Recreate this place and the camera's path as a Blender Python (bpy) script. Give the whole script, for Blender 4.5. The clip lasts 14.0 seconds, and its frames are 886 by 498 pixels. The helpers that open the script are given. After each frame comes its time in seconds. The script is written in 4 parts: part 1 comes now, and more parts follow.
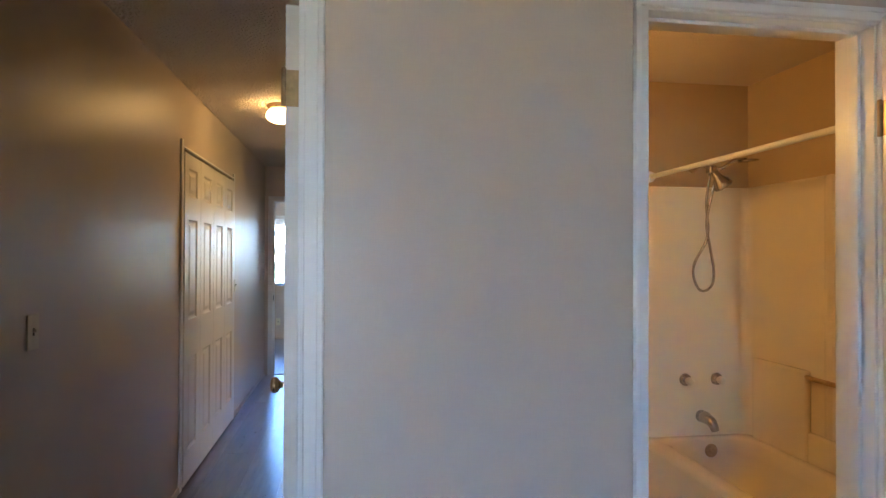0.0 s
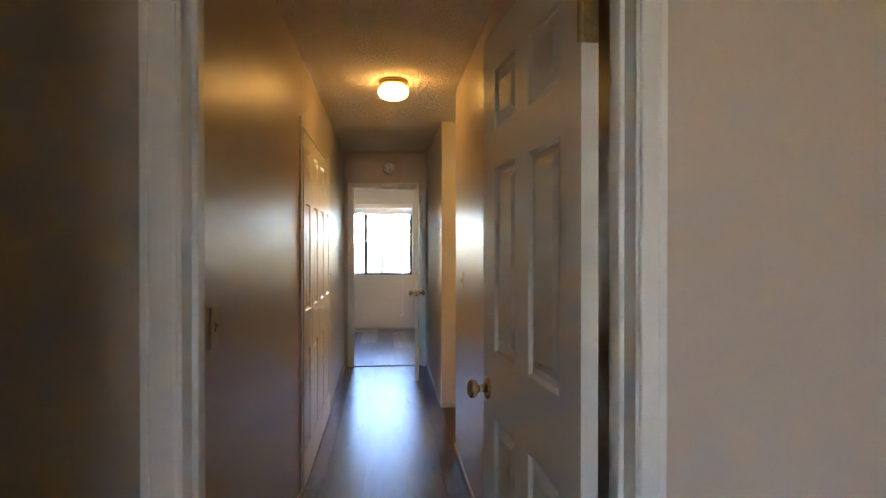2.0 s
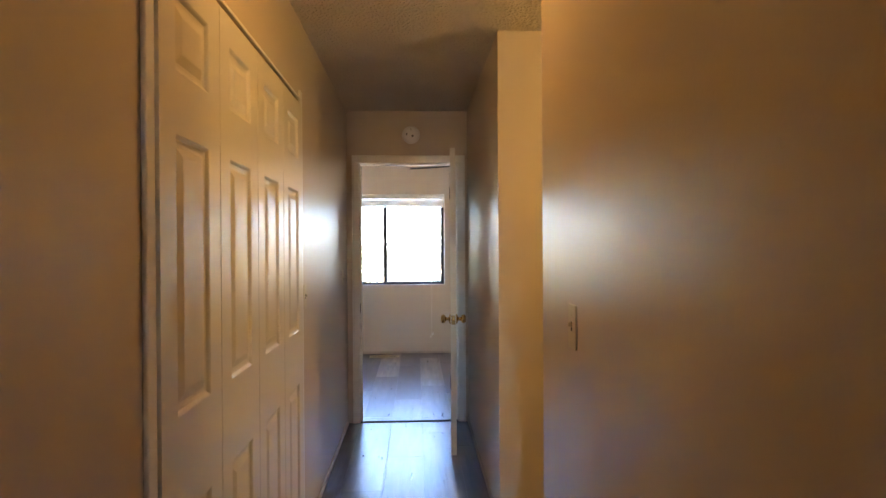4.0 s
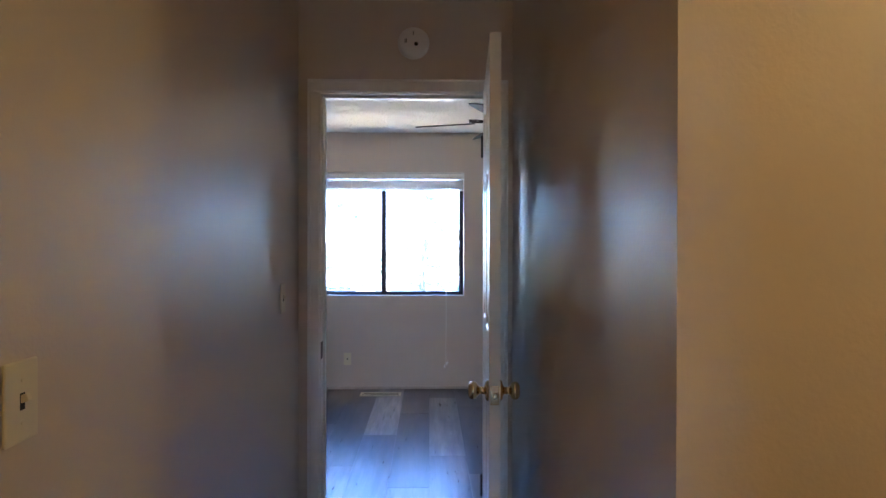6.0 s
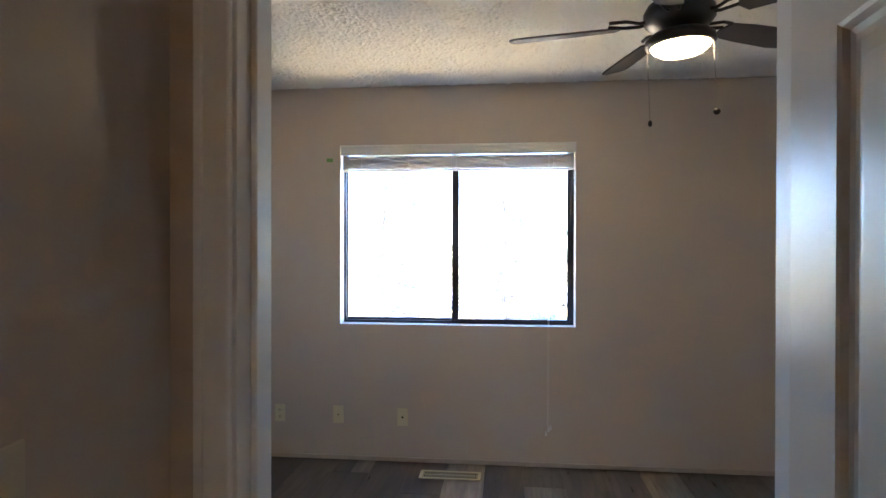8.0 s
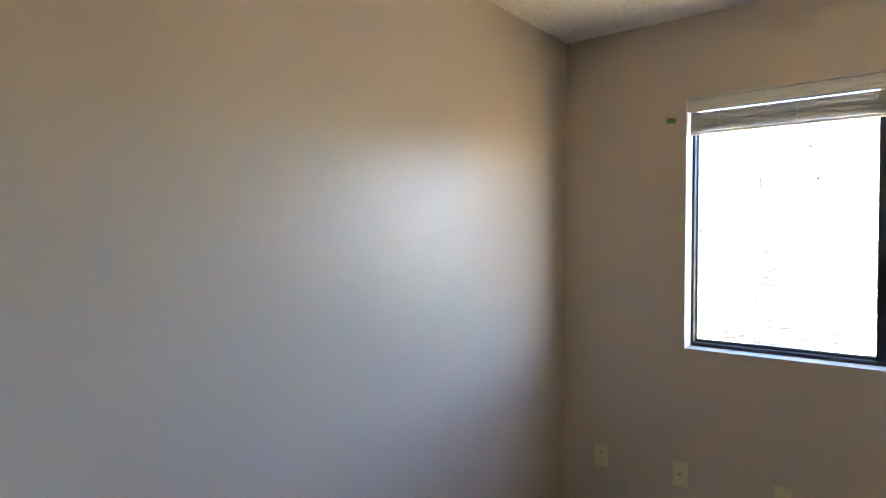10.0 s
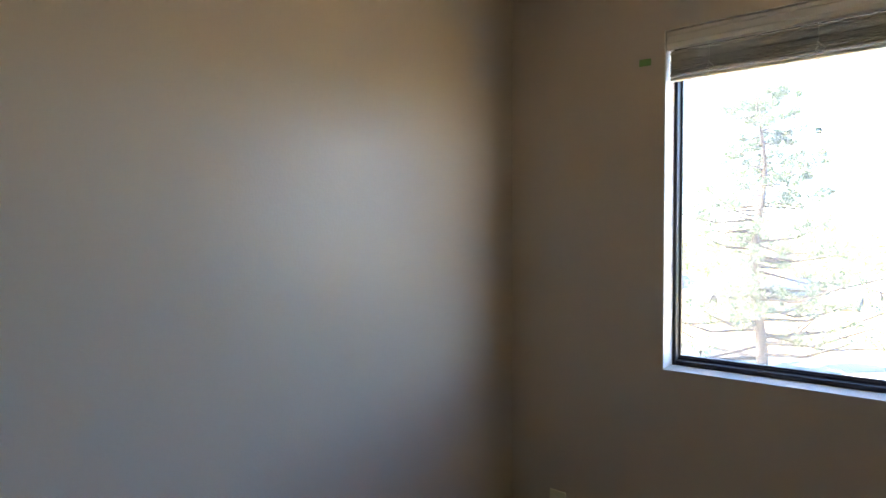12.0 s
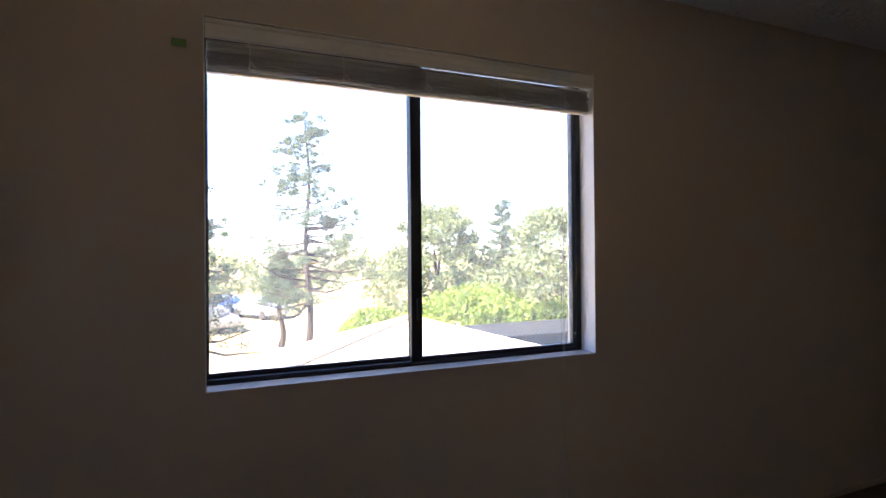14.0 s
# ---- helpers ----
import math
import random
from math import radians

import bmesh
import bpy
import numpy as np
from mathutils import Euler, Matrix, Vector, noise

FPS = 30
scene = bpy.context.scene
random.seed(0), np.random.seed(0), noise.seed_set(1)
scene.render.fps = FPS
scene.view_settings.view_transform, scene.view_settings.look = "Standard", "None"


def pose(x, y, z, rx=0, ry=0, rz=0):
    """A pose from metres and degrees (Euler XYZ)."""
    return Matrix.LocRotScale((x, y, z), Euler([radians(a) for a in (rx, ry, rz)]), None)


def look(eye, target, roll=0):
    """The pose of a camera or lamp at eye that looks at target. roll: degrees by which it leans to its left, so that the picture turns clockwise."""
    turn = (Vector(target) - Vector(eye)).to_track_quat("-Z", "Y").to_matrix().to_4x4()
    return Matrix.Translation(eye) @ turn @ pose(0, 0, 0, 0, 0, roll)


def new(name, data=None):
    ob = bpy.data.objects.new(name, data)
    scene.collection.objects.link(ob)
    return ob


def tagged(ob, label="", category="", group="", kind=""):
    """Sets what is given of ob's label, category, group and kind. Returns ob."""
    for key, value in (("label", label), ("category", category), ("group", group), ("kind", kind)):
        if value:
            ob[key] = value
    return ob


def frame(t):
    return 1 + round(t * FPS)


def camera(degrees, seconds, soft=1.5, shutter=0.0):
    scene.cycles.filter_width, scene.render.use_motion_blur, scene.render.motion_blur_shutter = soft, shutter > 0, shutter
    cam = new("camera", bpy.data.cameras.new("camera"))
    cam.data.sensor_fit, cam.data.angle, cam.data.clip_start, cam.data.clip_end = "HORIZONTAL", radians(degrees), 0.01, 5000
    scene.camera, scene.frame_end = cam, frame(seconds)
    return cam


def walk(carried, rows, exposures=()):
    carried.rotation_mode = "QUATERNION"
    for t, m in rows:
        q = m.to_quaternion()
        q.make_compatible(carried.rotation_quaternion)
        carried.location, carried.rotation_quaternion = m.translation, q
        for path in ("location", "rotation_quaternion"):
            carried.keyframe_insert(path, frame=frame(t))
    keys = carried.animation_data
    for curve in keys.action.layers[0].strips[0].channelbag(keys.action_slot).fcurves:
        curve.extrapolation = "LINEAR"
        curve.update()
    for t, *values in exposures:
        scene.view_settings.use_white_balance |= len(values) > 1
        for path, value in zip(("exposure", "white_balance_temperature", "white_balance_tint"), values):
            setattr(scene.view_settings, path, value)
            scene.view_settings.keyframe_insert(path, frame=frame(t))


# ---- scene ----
cam = camera(72.5, 14.0)
PATH = [
    (0, (1.007, -7.301, 1.417), (1.306, -5.323, 1.435), 0.2),
    (0.5, (0.69, -7.531, 1.401), (0.97, -5.551, 1.418), 0.2),
    (1, (0.535, -7.58, 1.399), (0.801, -5.598, 1.415), 0.1),
    (1.5, (0.487, -7.308, 1.367), (0.715, -5.321, 1.368), -0.0),
    (2, (0.474, -6.911, 1.392), (0.661, -4.92, 1.377), -0.0),
    (2.5, (0.503, -6.392, 1.391), (0.659, -4.398, 1.373), -0.1),
    (3, (0.515, -5.868, 1.373), (0.665, -3.874, 1.357), -0.2),
    (3.2, (0.513, -5.63, 1.389), (0.641, -3.634, 1.374), -0.3),
    (5.3, (0.592, -3.403, 1.359), (0.667, -1.405, 1.357), -0.3),
    (5.5, (0.585, -3.186, 1.393), (0.658, -1.187, 1.378), -0.2),
    (6, (0.575, -2.673, 1.361), (0.621, -0.674, 1.35), 0.1),
    (6.5, (0.625, -2.137, 1.370), (0.629, -0.137, 1.353), 0.2),
    (7, (0.580, -1.657, 1.370), (0.522, 0.342, 1.351), 0.2),
    (7.5, (0.556, -1.193, 1.386), (0.447, 0.804, 1.374), 0.1),
    (8, (0.471, -0.806, 1.400), (0.263, 1.183, 1.389), 0.1),
    (8.5, (0.343, -0.538, 1.396), (-0.029, 1.427, 1.389), 0.0),
    (9, (0.329, -0.301, 1.383), (-0.308, 1.595, 1.367), 0.2),
    (9.2, (0.312, -0.201, 1.380), (-0.485, 1.633, 1.366), 0.2),
    (11.3, (0.276, 0.672, 1.401), (-1.217, 2.001, 1.331), 0.4),
    (11.5, (0.241, 0.760, 1.399), (-1.218, 2.126, 1.323), 0.3),
    (12, (0.131, 0.961, 1.366), (-1.141, 2.503, 1.310), -0.1),
    (12.5, (-0.072, 0.982, 1.343), (-0.962, 2.772, 1.296), -0.5),
    (13, (-0.430, 0.970, 1.331), (-0.670, 2.956, 1.329), 0.2),
    (13.5, (-0.635, 1.045, 1.313), (-0.298, 3.017, 1.313), -0.3),
    (14, (-0.756, 1.063, 1.315), (0.111, 2.866, 1.324), -0.5),
]
walk(cam, [(t, look(eye, target, roll)) for t, eye, target, roll in PATH],
     exposures=[(0, 5.6, 5350, 14), (0.5, 5.45, 5250, 14), (1.0, 5.4, 5750, 15), (1.5, 5.45, 6200, 16), (2.0, 5.4, 6900, 17), (2.5, 5.5, 7200, 18), (3, 5.7, 7700, 22), (5.5, 5.15, 5100, 18),
                (6.0, 5.1, 5200, 20), (6.5, 5.2, 5200, 20), (7.0, 5.5, 5200, 18), (7.5, 5.3, 5300, 18), (8, 4.9, 6200, 18), (8.5, 5.0, 6300, 18), (9.2, 5.0, 6700, 17),
                (11.3, 4.2, 7600, 14), (12, 3.95, 7300, 14), (12.5, 3.65, 7200, 18), (13, 3.3, 7000, 22), (13.5, 2.9, 6900, 26), (14, 2.85, 7000, 26)])

# ---- world and sun ----
world = bpy.data.worlds.new("world")
scene.world = world
world.use_nodes = True
wn = world.node_tree.nodes
sky = wn.new("ShaderNodeTexSky")
sky.sky_type = "NISHITA"
sky.sun_disc = False
sky.sun_elevation = radians(48)
sky.sun_rotation = radians(261.5)
sky.dust_density = 0.1
sky.ozone_density = 6.0
sky.altitude = 2200
wn["Background"].inputs["Strength"].default_value = 0.15
world.node_tree.links.new(sky.outputs[0], wn["Background"].inputs["Color"])
sun = new("sun", bpy.data.lights.new("sun", "SUN"))
sun.data.energy = 5.0
sun.data.angle = radians(0.5)
sun.data.color = (1.0, 0.95, 0.88)
sun.matrix_world = look((-10, -1.5, 11), (0, 0, 0))


# ---- materials ----
def material(name, base=(0.5, 0.5, 0.5), rough=0.5, metal=0.0, vary=0.06, vary_scale=3.0,
             bump=0.0, bump_scale=150.0, bump_dist=0.002, coat=0.0):
    """Principled surface with a two-scale colour variation and fine relief."""
    m = bpy.data.materials.new(name)
    m.use_nodes = True
    n, l = m.node_tree.nodes, m.node_tree.links
    p = n["Principled BSDF"]
    p.inputs["Roughness"].default_value = rough
    p.inputs["Metallic"].default_value = metal
    p.inputs["Coat Weight"].default_value = coat
    co = n.new("ShaderNodeTexCoord")
    big = n.new("ShaderNodeTexNoise")
    big.inputs["Scale"].default_value = vary_scale
    big.inputs["Detail"].default_value = 6
    l.new(co.outputs["Object"], big.inputs["Vector"])
    mix = n.new("ShaderNodeMix")
    mix.data_type = "RGBA"
    mix.inputs["A"].default_value = (*[c * (1 - vary) for c in base], 1)
    mix.inputs["B"].default_value = (*[min(1, c * (1 + vary)) for c in base], 1)
    l.new(big.outputs["Fac"], mix.inputs["Factor"])
    l.new(mix.outputs["Result"], p.inputs["Base Color"])
    if bump:
        fine = n.new("ShaderNodeTexNoise")
        fine.inputs["Scale"].default_value = bump_scale
        fine.inputs["Detail"].default_value = 3
        l.new(co.outputs["Object"], fine.inputs["Vector"])
        b = n.new("ShaderNodeBump")
        b.inputs["Strength"].default_value = bump
        b.inputs["Distance"].default_value = bump_dist
        l.new(fine.outputs["Fac"], b.inputs["Height"])
        l.new(b.outputs["Normal"], p.inputs["Normal"])
    return m


def glow(name, color, strength, base=(0.9, 0.9, 0.88)):
    m = material(name, base, 0.25)
    p = m.node_tree.nodes["Principled BSDF"]
    p.inputs["Emission Color"].default_value = (*color, 1)
    p.inputs["Emission Strength"].default_value = strength
    return m


def popcorn(name, base, size, depth):
    """Sprayed ceiling texture: clustered blobs over a finer grain."""
    m = material(name, base, 0.9, vary=0.05)
    n, l = m.node_tree.nodes, m.node_tree.links
    co = n.new("ShaderNodeTexCoord")
    v = n.new("ShaderNodeTexVoronoi")
    v.inputs["Scale"].default_value = size
    v.feature = "SMOOTH_F1"
    no = n.new("ShaderNodeTexNoise")
    no.inputs["Scale"].default_value = size * 0.9
    no.inputs["Detail"].default_value = 5
    l.new(co.outputs["Object"], v.inputs["Vector"])
    l.new(co.outputs["Object"], no.inputs["Vector"])
    s = n.new("ShaderNodeMath")
    s.operation = "SUBTRACT"
    l.new(no.outputs["Fac"], s.inputs[0])
    l.new(v.outputs["Distance"], s.inputs[1])
    b = n.new("ShaderNodeBump")
    b.inputs["Strength"].default_value = 1.0
    b.inputs["Distance"].default_value = depth
    l.new(s.outputs[0], b.inputs["Height"])
    l.new(b.outputs["Normal"], n["Principled BSDF"].inputs["Normal"])
    return m


def plank_material(name, low, high):
    """Weathered vinyl plank: every board has its own tone; grain, knots and pale scuffs run along it."""
    m = bpy.data.materials.new(name)
    m.use_nodes = True
    n, l = m.node_tree.nodes, m.node_tree.links
    p = n["Principled BSDF"]
    co = n.new("ShaderNodeTexCoord")
    oi = n.new("ShaderNodeObjectInfo")
    off = n.new("ShaderNodeVectorMath")
    off.operation = "MULTIPLY_ADD"
    off.inputs[1].default_value = (1, 1, 1)
    sh = n.new("ShaderNodeCombineXYZ")
    mul = n.new("ShaderNodeMath")
    mul.operation = "MULTIPLY"
    mul.inputs[1].default_value = 37.0
    l.new(oi.outputs["Random"], mul.inputs[0])
    l.new(mul.outputs[0], sh.inputs["X"])
    l.new(mul.outputs[0], sh.inputs["Z"])
    l.new(co.outputs["Object"], off.inputs[0])
    l.new(sh.outputs[0], off.inputs[2])
    st = n.new("ShaderNodeMapping")
    st.inputs["Scale"].default_value = (14, 1.3, 4)
    l.new(off.outputs[0], st.inputs["Vector"])
    grain = n.new("ShaderNodeTexNoise")
    grain.inputs["Scale"].default_value = 2.2
    grain.inputs["Detail"].default_value = 9
    grain.inputs["Roughness"].default_value = 0.68
    grain.inputs["Distortion"].default_value = 0.5
    l.new(st.outputs[0], grain.inputs["Vector"])
    st2 = n.new("ShaderNodeMapping")
    st2.inputs["Scale"].default_value = (7, 1.1, 2)
    l.new(off.outputs[0], st2.inputs["Vector"])
    patch = n.new("ShaderNodeTexNoise")
    patch.inputs["Scale"].default_value = 1.6
    patch.inputs["Detail"].default_value = 5
    l.new(st2.outputs[0], patch.inputs["Vector"])
    tone = n.new("ShaderNodeValToRGB")
    e = tone.color_ramp.elements
    e[0].position, e[0].color = 0.0, (*low, 1)
    e[1].position, e[1].color = 1.0, (*high, 1)
    l.new(oi.outputs["Random"], tone.inputs["Fac"])
    gr = n.new("ShaderNodeMapRange")
    gr.inputs["From Min"].default_value, gr.inputs["From Max"].default_value = 0.3, 0.7
    gr.inputs["To Min"].default_value, gr.inputs["To Max"].default_value = 0.6, 1.4
    l.new(grain.outputs["Fac"], gr.inputs["Value"])
    pr = n.new("ShaderNodeMapRange")
    pr.inputs["From Min"].default_value, pr.inputs["From Max"].default_value = 0.35, 0.7
    pr.inputs["To Min"].default_value, pr.inputs["To Max"].default_value = 0.72, 1.4
    l.new(patch.outputs["Fac"], pr.inputs["Value"])
    mm = n.new("ShaderNodeMath")
    mm.operation = "MULTIPLY"
    l.new(gr.outputs[0], mm.inputs[0])
    l.new(pr.outputs[0], mm.inputs[1])
    sc = n.new("ShaderNodeVectorMath")
    sc.operation = "SCALE"
    l.new(tone.outputs[0], sc.inputs[0])
    l.new(mm.outputs[0], sc.inputs["Scale"])
    l.new(sc.outputs[0], p.inputs["Base Color"])
    rr = n.new("ShaderNodeMapRange")
    rr.inputs["To Min"].default_value, rr.inputs["To Max"].default_value = 0.24, 0.34
    p.inputs["Specular IOR Level"].default_value = 0.8
    l.new(grain.outputs["Fac"], rr.inputs["Value"])
    l.new(rr.outputs[0], p.inputs["Roughness"])
    b = n.new("ShaderNodeBump")
    b.inputs["Strength"].default_value = 0.05
    b.inputs["Distance"].default_value = 0.001
    l.new(grain.outputs["Fac"], b.inputs["Height"])
    l.new(b.outputs["Normal"], p.inputs["Normal"])
    return m


WALL = material("wall_paint", (0.60, 0.51, 0.42), 0.36, vary=0.05, vary_scale=1.5, bump=0.34, bump_scale=125, bump_dist=0.0018)
TRIM = material("trim_paint", (0.83, 0.82, 0.79), 0.33, vary=0.04, vary_scale=4, bump=0.05, bump_scale=40)
SILL = material("sill_enamel", (0.78, 0.77, 0.74), 0.16, vary=0.04, vary_scale=6, bump=0.08, bump_scale=30)
DOOR = material("door_paint", (0.74, 0.70, 0.63), 0.33, vary=0.04, vary_scale=3, bump=0.12, bump_scale=60)
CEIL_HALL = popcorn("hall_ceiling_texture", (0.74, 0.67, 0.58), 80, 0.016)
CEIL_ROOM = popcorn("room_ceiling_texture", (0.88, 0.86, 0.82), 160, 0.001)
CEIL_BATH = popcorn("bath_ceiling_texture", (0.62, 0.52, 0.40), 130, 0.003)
PLANKS = [plank_material("dark_vinyl_plank", (0.055, 0.044, 0.038), (0.10, 0.08, 0.068)),
          plank_material("brown_vinyl_plank", (0.095, 0.075, 0.062), (0.16, 0.128, 0.104)),
          plank_material("pale_vinyl_plank", (0.20, 0.165, 0.13), (0.29, 0.24, 0.19))]
SUBFLOOR = material("subfloor", (0.05, 0.045, 0.04), 0.8)
BRASS = material("brass", (0.66, 0.46, 0.2), 0.22, 1.0, vary=0.15, vary_scale=40)
AGED_BRASS = material("aged_brass", (0.42, 0.30, 0.15), 0.35, 1.0, vary=0.4, vary_scale=60)
WORN_CHROME = material("worn_chrome", (0.42, 0.39, 0.36), 0.25, 1.0, vary=0.3, vary_scale=30)
CHROME = material("chrome", (0.75, 0.74, 0.72), 0.12, 1.0)
DARK_METAL = material("dark_metal", (0.05, 0.045, 0.045), 0.4, 0.8)
BRONZE = material("bronze_frame", (0.022, 0.024, 0.03), 0.42, 0.3, vary=0.2, vary_scale=20)
ALMOND = material("almond_plastic", (0.72, 0.66, 0.44), 0.35)
IVORY = material("ivory_plastic", (0.66, 0.60, 0.44), 0.4)
WHITE = material("white_plastic", (0.78, 0.77, 0.75), 0.4)
BLIND = material("blind_vinyl", (0.82, 0.80, 0.76), 0.4, vary=0.06, vary_scale=8)
_n, _l = BLIND.node_tree.nodes, BLIND.node_tree.links
_thin = _n.new("ShaderNodeBsdfTranslucent")
_thin.inputs["Color"].default_value = (0.8, 0.76, 0.7, 1)
_both = _n.new("ShaderNodeMixShader")
_both.inputs[0].default_value = 0.1
_l.new(_n["Principled BSDF"].outputs[0], _both.inputs[1])
_l.new(_thin.outputs[0], _both.inputs[2])
_l.new(_both.outputs[0], _n["Material Output"].inputs["Surface"])
SLAT = material("slat_vinyl", (0.56, 0.52, 0.48), 0.45, vary=0.1, vary_scale=8)
DARK = material("dark_slot", (0.02, 0.02, 0.02), 0.7)
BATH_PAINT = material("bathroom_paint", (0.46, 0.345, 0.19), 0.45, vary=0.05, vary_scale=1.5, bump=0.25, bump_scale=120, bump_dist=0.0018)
SURROUND = material("fibreglass_surround", (0.76, 0.68, 0.52), 0.22, vary=0.03, vary_scale=1.5)
LAMP_GLASS = glow("lamp_glass", (1.0, 0.54, 0.14), 0.57)
# glow of the added passage light, set by the passage wall's brightness
PASSAGE_FILL = glow("passage_fill_glow", (1.0, 0.72, 0.25), 2.5)
FAN_GLASS = glow("fan_glass", (1.0, 0.76, 0.42), 0.85)
BULB = glow("bulb_glass", (1.0, 0.52, 0.115), 1.5)
BLADE = material("fan_blade", (0.06, 0.05, 0.05), 0.5, vary=0.25, vary_scale=12)
TAPE = material("green_tape", (0.16, 0.33, 0.10), 0.6)
RUBBER = material("dark_gap", (0.03, 0.028, 0.026), 0.8)


def glass_material():
    m = bpy.data.materials.new("window_glass")
    m.use_nodes = True
    p = m.node_tree.nodes["Principled BSDF"]
    p.inputs["Transmission Weight"].default_value = 1.0
    p.inputs["Roughness"].default_value = 0.0
    p.inputs["IOR"].default_value = 1.05
    n, l = m.node_tree.nodes, m.node_tree.links
    # haze put into the glass: a translucent share pales the view outside
    veil = n.new("ShaderNodeBsdfTranslucent")
    veil.inputs["Color"].default_value = (0.9, 0.9, 0.88, 1)
    veil_mix = n.new("ShaderNodeMixShader")
    veil_mix.inputs[0].default_value = 0.06
    l.new(p.outputs[0], veil_mix.inputs[1])
    l.new(veil.outputs[0], veil_mix.inputs[2])
    l.new(veil_mix.outputs[0], n["Material Output"].inputs["Surface"])
    return m


GLASS = glass_material()


# ---- mesh helpers ----
def box(bm, x0, x1, y0, y1, z0, z1):
    v = [bm.verts.new(c) for c in ((x0, y0, z0), (x1, y0, z0), (x1, y1, z0), (x0, y1, z0),
                                   (x0, y0, z1), (x1, y0, z1), (x1, y1, z1), (x0, y1, z1))]
    for f in ((3, 2, 1, 0), (4, 5, 6, 7), (0, 1, 5, 4), (1, 2, 6, 5), (2, 3, 7, 6), (3, 0, 4, 7)):
        bm.faces.new([v[i] for i in f])
    return v


def bevel(bm, width=0.003, segments=2):
    bmesh.ops.bevel(bm, geom=bm.edges[:], offset=width, segments=segments, affect="EDGES", profile=0.5)
    return bm


def soft_box(x0, x1, y0, y1, z0, z1, width=0.003, segments=2):
    bm = bmesh.new()
    box(bm, x0, x1, y0, y1, z0, z1)
    return bevel(bm, width, segments)


def lathe(profile, steps=32, m=None):
    """Solid of revolution about z from (radius, height) pairs."""
    bm = bmesh.new()
    rings = []
    for r, z in profile:
        if r < 1e-5:
            rings.append([bm.verts.new((0, 0, z))])
        else:
            rings.append([bm.verts.new((r * math.cos(2 * math.pi * i / steps), r * math.sin(2 * math.pi * i / steps), z)) for i in range(steps)])
    for a, b in zip(rings, rings[1:]):
        for i in range(steps):
            j = (i + 1) % steps
            if len(a) == 1 and len(b) == 1:
                continue
            if len(a) == 1:
                bm.faces.new((a[0], b[j], b[i]))
            elif len(b) == 1:
                bm.faces.new((a[i], a[j], b[0]))
            else:
                bm.faces.new((a[i], a[j], b[j], b[i]))
    bmesh.ops.recalc_face_normals(bm, faces=bm.faces[:])
    if m is not None:
        bm.transform(m)
    return bm


def tube(points, radius, steps=10):
    """Round tube along a line of points; radius may be a list."""
    pts = [Vector(p) for p in points]
    rad = radius if isinstance(radius, (list, tuple)) else [radius] * len(pts)
    bm = bmesh.new()
    rings = []
    ref = Vector((0.31, 0.17, 0.93)).normalized()
    for i, p in enumerate(pts):
        d = (pts[min(i + 1, len(pts) - 1)] - pts[max(i - 1, 0)]).normalized()
        a = d.cross(ref)
        if a.length < 0.05:
            a = d.cross(Vector((1, 0, 0)))
        a.normalize()
        b = d.cross(a)
        rings.append([bm.verts.new(p + rad[i] * (math.cos(2 * math.pi * k / steps) * a + math.sin(2 * math.pi * k / steps) * b)) for k in range(steps)])
    for r, s in zip(rings, rings[1:]):
        for k in range(steps):
            bm.faces.new((r[k], r[(k + 1) % steps], s[(k + 1) % steps], s[k]))
    bm.faces.new(rings[0][::-1])
    bm.faces.new(rings[-1])
    bmesh.ops.recalc_face_normals(bm, faces=bm.faces[:])
    return bm


def part(name, bm, mat, parent=None, label="", smooth=False):
    me = bpy.data.meshes.new(name)
    bm.to_mesh(me)
    bm.free()
    me.materials.append(mat)
    if smooth:
        for f in me.polygons:
            f.use_smooth = True
    ob = new(name, me)
    ob.parent = parent
    if label:
        tagged(ob, label)
    return ob


def thing(name, label, category, m=None, group=""):
    ob = new(name)
    ob.empty_display_size = 0.1
    if m is not None:
        ob.matrix_basis = m
    return tagged(ob, label, category, group)


def structure(name, bm, mat, label, category):
    return tagged(part(name, bm, mat), label, category, kind="structure")


def wall(name, along, u0, u1, d0, d1, height, holes, label, z0=0.0, mat=None):
    """Thick wall along x or y from u0 to u1, between depths d0 and d1, with openings (u0, u1, z0, z1) right through it."""
    us = sorted({u0, u1, *[u for h in holes for u in h[:2]]})
    zs = sorted({z0, height, *[z for h in holes for z in h[2:]]})
    solid = {(i, k) for i in range(len(us) - 1) for k in range(len(zs) - 1)
             if not any(a < (us[i] + us[i + 1]) / 2 < b and lo < (zs[k] + zs[k + 1]) / 2 < hi for a, b, lo, hi in holes)}
    bm = bmesh.new()

    def quad(*corners):
        bm.faces.new([bm.verts.new((u, d, z) if along == "x" else (d, u, z)) for u, d, z in corners])
    for i, k in solid:
        a, b, lo, hi = us[i], us[i + 1], zs[k], zs[k + 1]
        for d in (d0, d1):
            quad((a, d, lo), (b, d, lo), (b, d, hi), (a, d, hi))
        for near, u in (((i - 1, k), a), ((i + 1, k), b)):
            if near not in solid:
                quad((u, d0, lo), (u, d1, lo), (u, d1, hi), (u, d0, hi))
        for near, z in (((i, k - 1), lo), ((i, k + 1), hi)):
            if near not in solid:
                quad((a, d0, z), (b, d0, z), (b, d1, z), (a, d1, z))
    bmesh.ops.remove_doubles(bm, verts=bm.verts[:], dist=1e-5)
    bmesh.ops.recalc_face_normals(bm, faces=bm.faces[:])
    return structure(name, bm, mat or WALL, label, "wall")


